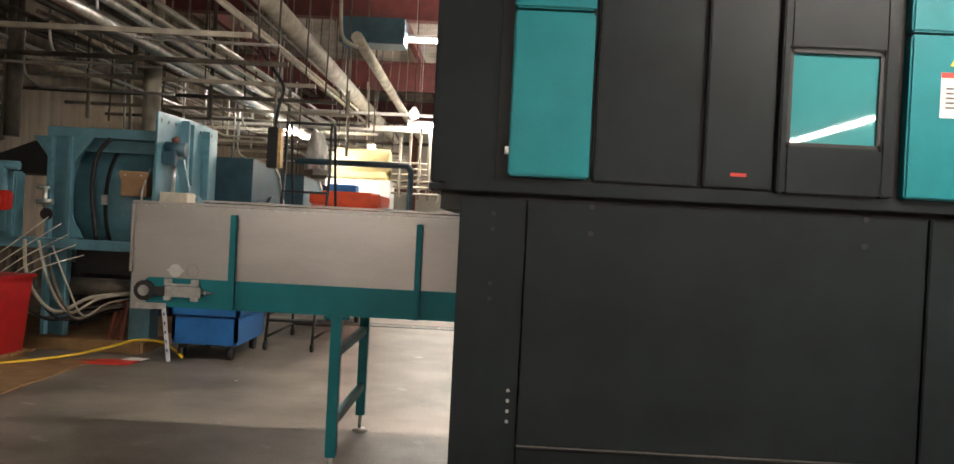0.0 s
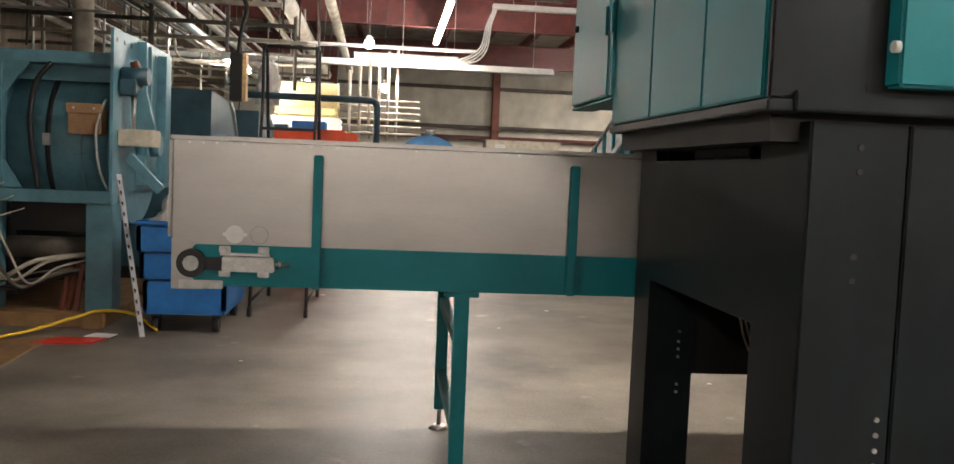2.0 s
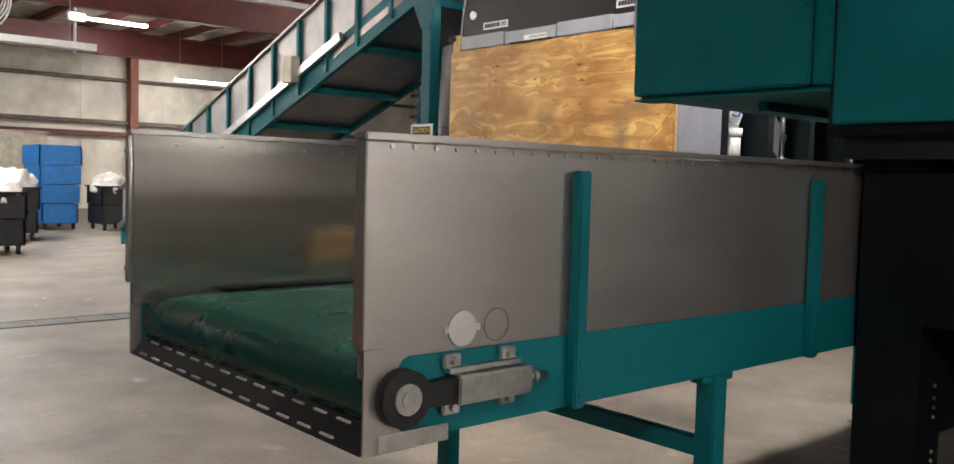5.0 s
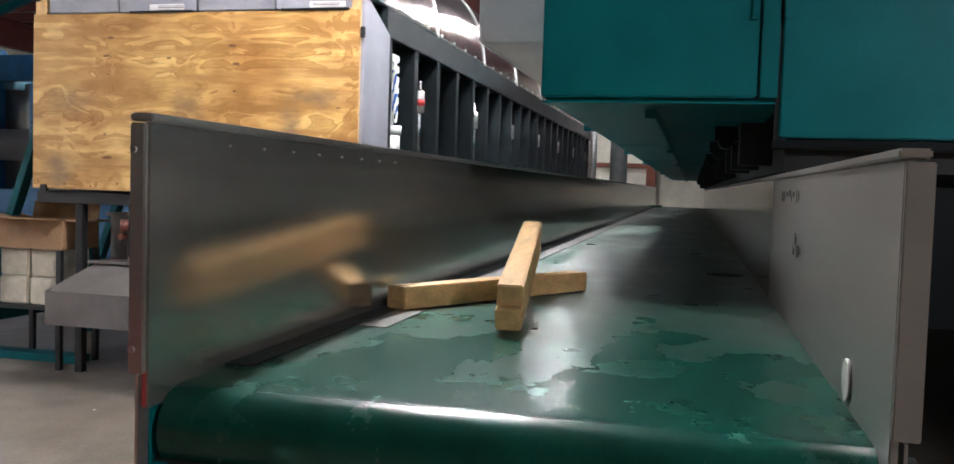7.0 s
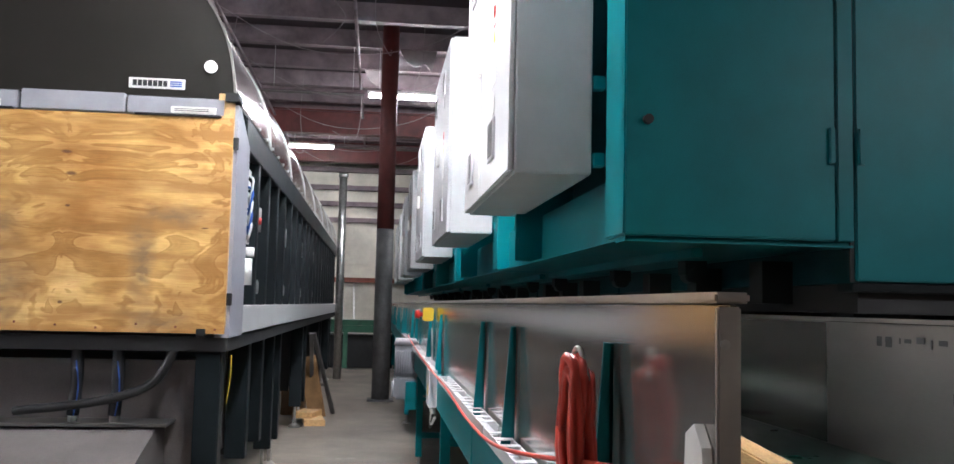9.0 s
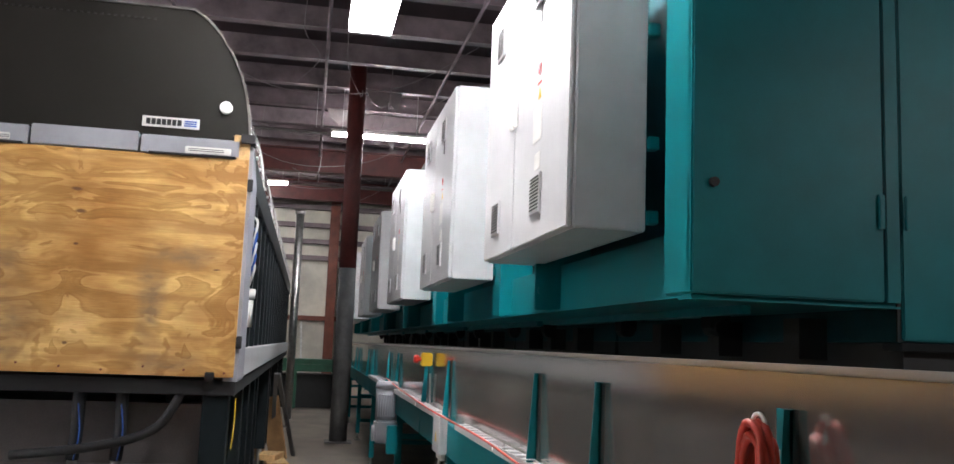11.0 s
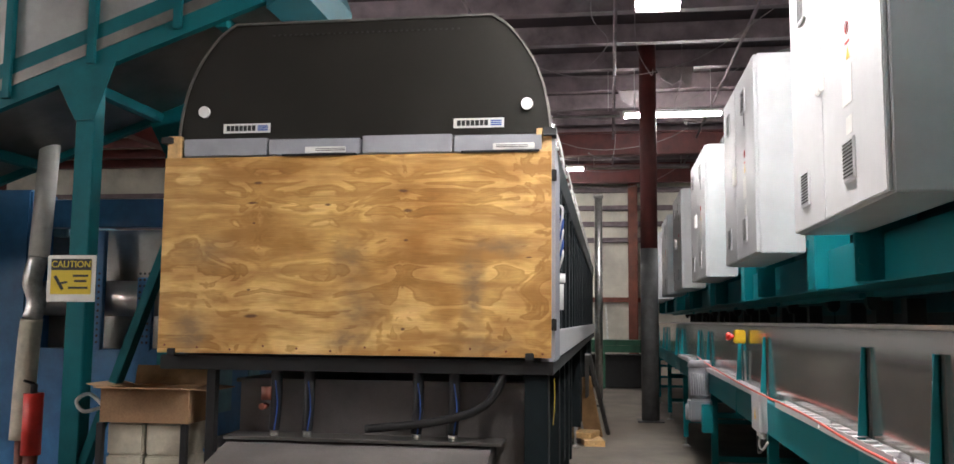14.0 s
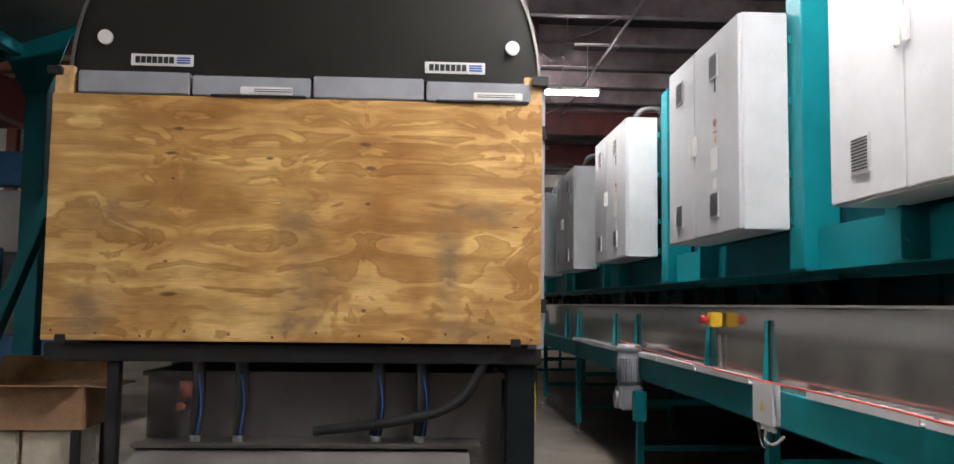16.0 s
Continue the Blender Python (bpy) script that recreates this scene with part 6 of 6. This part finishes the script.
whole("red_rag", prism([(-3.72, 8.05), (-3.3, 8.1), (-3.25, 8.32), (-3.6, 8.3)], "z", 0.0, 0.014), RED, "flat red cloth on the floor", "rag")
whole("paper_scrap", prism([(-3.42, 8.3), (-3.22, 8.28), (-3.2, 8.42), (-3.38, 8.45)], "z", 0.0145, 0.019), WHITE, "white paper scrap on the floor", "paper")
rnd = random.Random(5)
for k in range(26):
    x, y, s = rnd.uniform(-2.2, 3.5), rnd.uniform(7.0, 20.0), rnd.uniform(0.02, 0.06)
    whole("litter_scrap", prism([(x, y), (x + s, y + 0.3 * s), (x + 0.8 * s, y + s), (x - 0.2 * s, y + 0.7 * s)], "z", 0.0, 0.004), WHITE, "small white lint scrap on the concrete floor", "litter", "lint scraps")

# ---- inclined conveyor to the hood ----
IX0, IX1 = 2.42, 3.72
inc = thing("inclined_conveyor", (3.0, 14.0, 0), "teal inclined conveyor with pale side panels rising over the press", "conveyor")


def zi(y):
    return 2.97 - 0.36 * (y - 11.1)


YA, YB = 9.25, 18.9
for x, s in ((IX0, 1), (IX1, -1)):
    part("side_beam", prism([(YA, zi(YA)), (YB, zi(YB)), (YB, zi(YB) + 0.32), (YA, zi(YA) + 0.32)], "x", x, x + 0.06 * s), TEAL_SHADED, inc)
    part("rail_strip", prism([(YA, zi(YA) + 0.13), (12.2, zi(12.2) + 0.13), (12.2, zi(12.2) + 0.21), (YA, zi(YA) + 0.21)], "x", x - 0.006 * s, x - 0.001 * s), SHEET_GREY, inc)
    y = YA
    while y < YB - 0.3:
        y2 = min(y + 0.62, YB)
        part("side_sheet", prism([(y, zi(y) + 0.32), (y2 - 0.02, zi(y2 - 0.02) + 0.32), (y2 - 0.02, zi(y2 - 0.02) + 0.92), (y, zi(y) + 0.92)], "x", x + 0.02 * s, x + 0.03 * s), PANEL_PALE, inc)
        part("post", box(x - 0.03 * s, x + 0.02 * s, y - 0.03, y + 0.03, zi(y) + 0.05, zi(y) + 0.92, 0.004), TEAL_SHADED, inc)
        y += 0.62
    part("top_rail", beam((x, YA, zi(YA) + 0.94), (x, YB, zi(YB) + 0.94), 0.05, 0.04), SHEET_GREY, inc)
    part("lower_rail", beam((x - 0.04 * s, 12.0, zi(12.0) + 0.28), (x - 0.04 * s, YB, zi(YB) + 0.28), 0.05, 0.10), GALV, inc)
part("underside", prism([(YA, zi(YA) + 0.06), (YB, zi(YB) + 0.06), (YB, zi(YB) + 0.1), (YA, zi(YA) + 0.1)], "x", IX0 + 0.06, IX1 - 0.06), SHEET_GREY, inc)
part("belt", prism([(YA, zi(YA) + 0.34), (YB, zi(YB) + 0.34), (YB, zi(YB) + 0.37), (YA, zi(YA) + 0.37)], "x", IX0 + 0.06, IX1 - 0.06), BELT, inc)
for k in range(9):
    y = YA + 0.35 + 1.05 * k
    part("cross_beam", box(IX0 + 0.06, IX1 - 0.06, y - 0.04, y + 0.04, zi(y) - 0.02, zi(y) + 0.058, 0.004), TEAL_SHADED, inc)
part("drive_box", box(IX0 - 0.14, IX0 - 0.03, 12.9, 13.15, zi(13) + 0.2, zi(13) + 0.5, 0.01), CREAM, inc)
for x in (IX0 - 0.01, IX1 - 0.07):
    part("support_post", box(x, x + 0.12, 10.44, 10.58, 0, zi(10.6) + 0.05, 0.006), TEAL_SHADED, inc)
    part("gusset", prism([(10.3, zi(10.3)), (10.72, zi(10.72)), (10.58, zi(10.6) - 0.3), (10.44, zi(10.6) - 0.3)], "x", x - 0.012, x - 0.002), TEAL_SHADED, inc)
    part("brace", beam((x + 0.06, 10.5, 0.35), (x + 0.06, 9.7, 2.55), 0.09, 0.06), TEAL_SHADED, inc)
part("stay", box(IX0 + 0.05, IX1 - 0.05, 10.46, 10.56, 0.25, 0.35, 0.004), TEAL_SHADED, inc)
part("foot_beam", box(IX0 - 0.02, IX0 + 0.12, 9.6, 10.9, 0.0, 0.06, 0.004), TEAL_SHADED, inc)
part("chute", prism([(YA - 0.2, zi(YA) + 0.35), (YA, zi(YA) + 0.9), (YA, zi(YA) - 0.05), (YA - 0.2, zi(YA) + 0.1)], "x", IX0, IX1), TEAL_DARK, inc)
sg = thing("caution_sign", (IX0 - 0.02, 10.5, 1.6), "yellow and black caution sign tied to a teal post", "sign")
part("plate", box(IX0 - 0.02, IX0 - 0.014, 10.37, 10.72, 1.62, 1.93, 0.002), WHITE, sg)
part("yellow_panel", box(IX0 - 0.024, IX0 - 0.0205, 10.40, 10.69, 1.67, 1.905), YELLOW_SIGN, sg)
part("header", box(IX0 - 0.027, IX0 - 0.0245, 10.40, 10.69, 1.83, 1.905), INK, sg)
words("CAUTION", 0.063, Matrix.Translation((IX0 - 0.029, 10.545, 1.867)) @ Matrix(((0, 0, -1), (-1, 0, 0), (0, 1, 0))).to_4x4(), YELLOW_SIGN, sg)
part("pictogram", join(beam((IX0 - 0.026, 10.66, 1.79), (IX0 - 0.026, 10.60, 1.70), 0.004, 0.02, 0), beam((IX0 - 0.026, 10.64, 1.74), (IX0 - 0.026, 10.57, 1.75), 0.004, 0.014, 0)), INK, sg)
part("text_bars", join(box(IX0 - 0.027, IX0 - 0.0245, 10.42, 10.53, 1.785, 1.80), box(IX0 - 0.027, IX0 - 0.0245, 10.43, 10.52, 1.75, 1.765), box(IX0 - 0.027, IX0 - 0.0245, 10.42, 10.56, 1.705, 1.72)), INK, sg)

# ---- carton, blocks and stand beside the press ----
st = thing("block_stand", (2.4, 9.88, 0), "black steel stand stacked with white blocks", "stand")
for x in (2.2, 2.6):
    for y in (9.6, 10.16):
        part("leg", box(x - 0.02, x + 0.02, y - 0.02, y + 0.02, 0, 0.863, 0.003), BLACK, st)
part("shelf", box(2.18, 2.62, 9.58, 10.18, 0.425, 0.455, 0.003), BLACK, st)
for k in range(2):
    for j in range(2):
        whole("white_block", box(2.225 + 0.01 * k, 2.57, 9.63 + 0.26 * j, 9.875 + 0.26 * j, 0.456 + 0.204 * k, 0.658 + 0.204 * k, 0.012), CREAM, "dirty white moulded block stacked on a stand", "block", "white blocks")
ct = thing("cardboard_box", (2.4, 9.88, 0.865), "open brown cardboard box with raised flaps", "box")
part("shell", open_box(2.2, 2.6, 9.58, 10.17, 0.865, 1.075, 0.006), CARDBOARD, ct)
part("flap", beam((2.197, 9.875, 1.075), (2.10, 9.875, 1.088), 0.58, 0.006, 0), CARDBOARD, ct)
part("flap", beam((2.6, 9.875, 1.075), (2.63, 9.875, 1.20), 0.58, 0.006, 0), CARD_DARK, ct)
part("flap", beam((2.4, 9.578, 1.078), (2.4, 9.45, 1.07), 0.38, 0.006, 0), CARDBOARD, ct)
part("flap", beam((2.4, 10.172, 1.078), (2.4, 10.28, 1.10), 0.38, 0.006, 0), CARDBOARD, ct)
part("wrap", tube([(2.21, 10.18, 0.95), (2.18, 10.27, 0.93), (2.21, 10.34, 0.99), (2.28, 10.3, 1.03), (2.25, 10.19, 0.97)], 0.012, 6), GALV, ct, "crumpled clear wrapping")

# ---- blue machine row behind the incline ----
bl = thing("ironer_machine", (6.5, 12.6, 0), "tall blue laundry machine with silver panels", "machine")
part("end_column", box(4.4, 5.0, 12.4, 13.3, 0, 2.45, 0.02), MACHINE_BLUE, bl)
part("body", box(5.0, 10.0, 12.0, 13.6, 0, 1.05, 0.02), MACHINE_BLUE, bl)
part("upper", box(5.0, 10.0, 12.6, 13.6, 1.05, 2.3, 0.02), MACHINE_BLUE, bl)
for k in range(5):
    part("silver_panel", box(5.1 + k * 0.95, 5.95 + k * 0.95, 12.585, 12.599, 1.15, 2.2, 0.004), STEEL, bl)
    part("perforated_door", box(5.1 + k * 0.95, 5.5 + k * 0.95, 11.985, 11.999, 0.3, 0.95, 0.004), PALE_BLUE, bl)
part("top_rail", box(4.4, 10.0, 11.9, 12.05, 2.25, 2.4, 0.01), PALE_BLUE, bl)
part("front_column", box(4.2, 4.6, 12.14, 13.0, 0, 2.66, 0.02), MACHINE_BLUE, bl)
part("front_rail", box(4.26, 4.40, 11.02 - 0.6, 12.14, 2.32, 2.57, 0.01), MACHINE_BLUE, bl)
part("lower_panel", box(4.28, 4.40, 11.02 - 0.6, 12.14, 0.1, 1.24, 0.01), MACHINE_BLUE, bl)
part("silver_panel", box(4.55, 4.57, 11.02 - 0.6, 12.14, 1.24, 2.32, 0.004), SHEET_GREY, bl)
part("roller", rod((4.50, 11.02 - 0.6, 1.24 + 0.45), (4.50, 12.14, 1.24 + 0.45), 0.16, 24), STEEL, bl, "dull steel roller")
for y0, y1, z1 in ((11.45, 11.62, 2.29), (10.98, 11.12, 1.87)):
    pp = part("perforated_stile", box(4.27, 4.33, y0, y1, 1.22, z1, 0.006), MACHINE_BLUE, bl)
    for k in range(36):
        y, z = y0 + (y1 - y0) * (0.2 + 0.3 * (k % 3)), 1.22 + 0.08 + 0.055 * (k // 3)
        part("hole", rod((4.266, y, z), (4.2695, y, z), 0.012, 6), INK, pp)
ip = thing("insulated_pipe", (3.5, 11.55, 0), "lagged white standing pipe wrapped in foil", "pipe")
part("lower_lagging", tube([(3.5, 11.62, 0.55), (3.5, 11.6, 1.2), (3.5, 11.58, 1.5)], 0.085, 14), CREAM, ip)
part("foil", tube([(3.5, 11.58, 1.5), (3.52, 11.56, 1.65), (3.48, 11.58, 1.8), (3.5, 11.55, 2.0)], 0.075, 14), GALV, ip)
part("upper_lagging", rod((3.5, 11.55, 2.0), (3.5, 11.5, 3.0), 0.08, 14), WHITE, ip)
part("stand", rod((3.5, 11.62, 0), (3.5, 11.62, 0.56), 0.04, 10), OXIDE, ip)
fe = thing("fire_extinguisher", (3.1, 11.2, 0.55), "red fire extinguisher beside a pipe", "extinguisher")
part("cylinder", rod((3.1, 11.25, 0.5), (3.1, 11.25, 0.95), 0.07, 18), RED, fe)
part("head", join(rod((3.1, 11.25, 0.95), (3.1, 11.25, 1.02), 0.025, 10), beam((3.1, 11.25, 1.02), (2.98, 11.25, 1.05), 0.02, 0.02)), BLACK, fe)
part("stand", rod((3.1, 11.25, 0), (3.1, 11.25, 0.5), 0.05, 10), OXIDE, fe)
ls = thing("leaning_ladder", (2.2, 11.0, 0), "aluminium step ladder leaning by the blue machine", "ladder")
for y in (10.95, 11.3):
    part("rail", beam((2.0, y, 0), (2.35, y + 0.25, 1.5), 0.03, 0.07), GALV, ls)
for k in range(5):
    z = 0.25 + 0.27 * k
    part("rung", beam((2.0 + 0.233 * z, 10.95 + 0.167 * z, z), (2.0 + 0.233 * z, 11.3 + 0.167 * z, z), 0.03, 0.03), GALV, ls)

# ---- end of the aisle ----
gb = thing("green_bench", (18.0, 7.2, 0), "long dark green steel bench across the aisle end", "bench")
part("top", box(17.6, 18.3, 5.9, 8.4, 0.98, 1.10, 0.01), GREEN, gb)
part("apron", box(17.62, 17.66, 5.9, 8.4, 0.82, 0.978, 0.005), GREEN, gb)
for y in (6.0, 7.15, 8.3):
    part("leg", box(17.65, 17.75, y - 0.05, y + 0.05, 0, 0.82, 0.005), GREEN, gb)
part("dark_bin", box(17.9, 18.9, 6.0, 8.2, 0.0, 0.75, 0.02), BLACK, gb)
for k in range(3):
    whole("leaning_bar", beam((20.9 + 0.1 * k, 7.0 + 0.3 * k, 0), (21.7, 7.1 + 0.3 * k, 2.0 - 0.1 * k), 0.05, 0.05), GALV, "steel bar leaning on the end wall", "bar", "leaning bars")
af = thing("steel_trestle", (8.9, 7.4, 0), "dark steel trestle leaning against the machine", "trestle")
for dy in (0.0, 0.28):
    part("rail", beam((9.3, 7.02 + dy, 0), (8.5, 7.26 + 0.1 * dy, 1.1), 0.05, 0.04), COLUMN_GREY, af)
part("rung", beam((9.0, 7.11, 0.41), (9.0, 7.36, 0.41), 0.04, 0.03), COLUMN_GREY, af)
for x, y, z, l, r0 in ((8.35, 7.22, 0.035, 0.55, 8), (8.45, 7.30, 0.106, 0.42, -14)):
    c0, s0 = math.cos(radians(r0)), math.sin(radians(r0))
    whole("board_offcut", beam((x - c0 * l / 2, y - s0 * l / 2, z), (x + c0 * l / 2, y + s0 * l / 2, z), 0.25, 0.07), WOOD, "short plywood offcut lying on the floor", "board", "board offcuts")
whole("leaning_board", beam((8.85, 7.20, 0.0), (8.95, 7.36, 0.78), 0.025, 0.26), CARD_DARK, "brown board leaning under the machine", "board")
cb = thing("flat_carton", (9.3, 7.55, 0), "small brown carton under the machine", "carton")
part("carton_body", box(9.15, 9.5, 7.4, 7.7, 0, 0.32, 0.006), CARDBOARD, cb)

# dangling wires and conduits under the aisle roof
rnd = random.Random(9)
for k in range(6):
    x, y = rnd.uniform(8, 19), rnd.uniform(5.4, 9.6)
    z = rnd.uniform(4.3, 5.2)
    whole("dangling_wire", tube([(x, y, 6.01), (x + rnd.uniform(-0.1, 0.1), y + rnd.uniform(-0.1, 0.1), (z + 5.75) / 2), (x, y + rnd.uniform(-0.25, 0.25), z), (x, y + rnd.uniform(-0.5, 0.5), z - rnd.uniform(-0.2, 0.4))], 0.006), WIRE_GREY, "loose grey wire hanging from the roof", "wire", "loose wires")
for k in range(5):
    x = 9 + 2.6 * k
    whole("sagging_wire", tube([(x, 4.8, 5.72), (x, 6.0, 5.0), (x, 7.6, 4.9), (x, 9.2, 5.72)], 0.006), WIRE_GREY, "thin wire sagging between lamp battens", "wire", "loose wires")
for y in (5.1, 6.9, 8.8):
    whole("roof_conduit", rod((3.0, y, 5.55), (21.8, y, 5.55), 0.025, 8), PURLIN_PALE, "thin conduit run under the roof", "conduit", "roof conduits")
for x, y, s in ((11.6, 5.6, 0.7), (13.0, 6.3, 0.6), (14.4, 5.4, 0.8)):
    bm = prism([(y, 5.715), (y + 0.9 * s, 5.715), (y + 0.75 * s, 5.52), (y + 0.5 * s, 5.40), (y + 0.3 * s, 5.5), (y + 0.12 * s, 5.33)], "x", x, x + 0.012)
    whole("torn_insulation", bm, WIRE_GREY, "torn sheet of roof insulation hanging from a purlin", "insulation", "torn insulation")
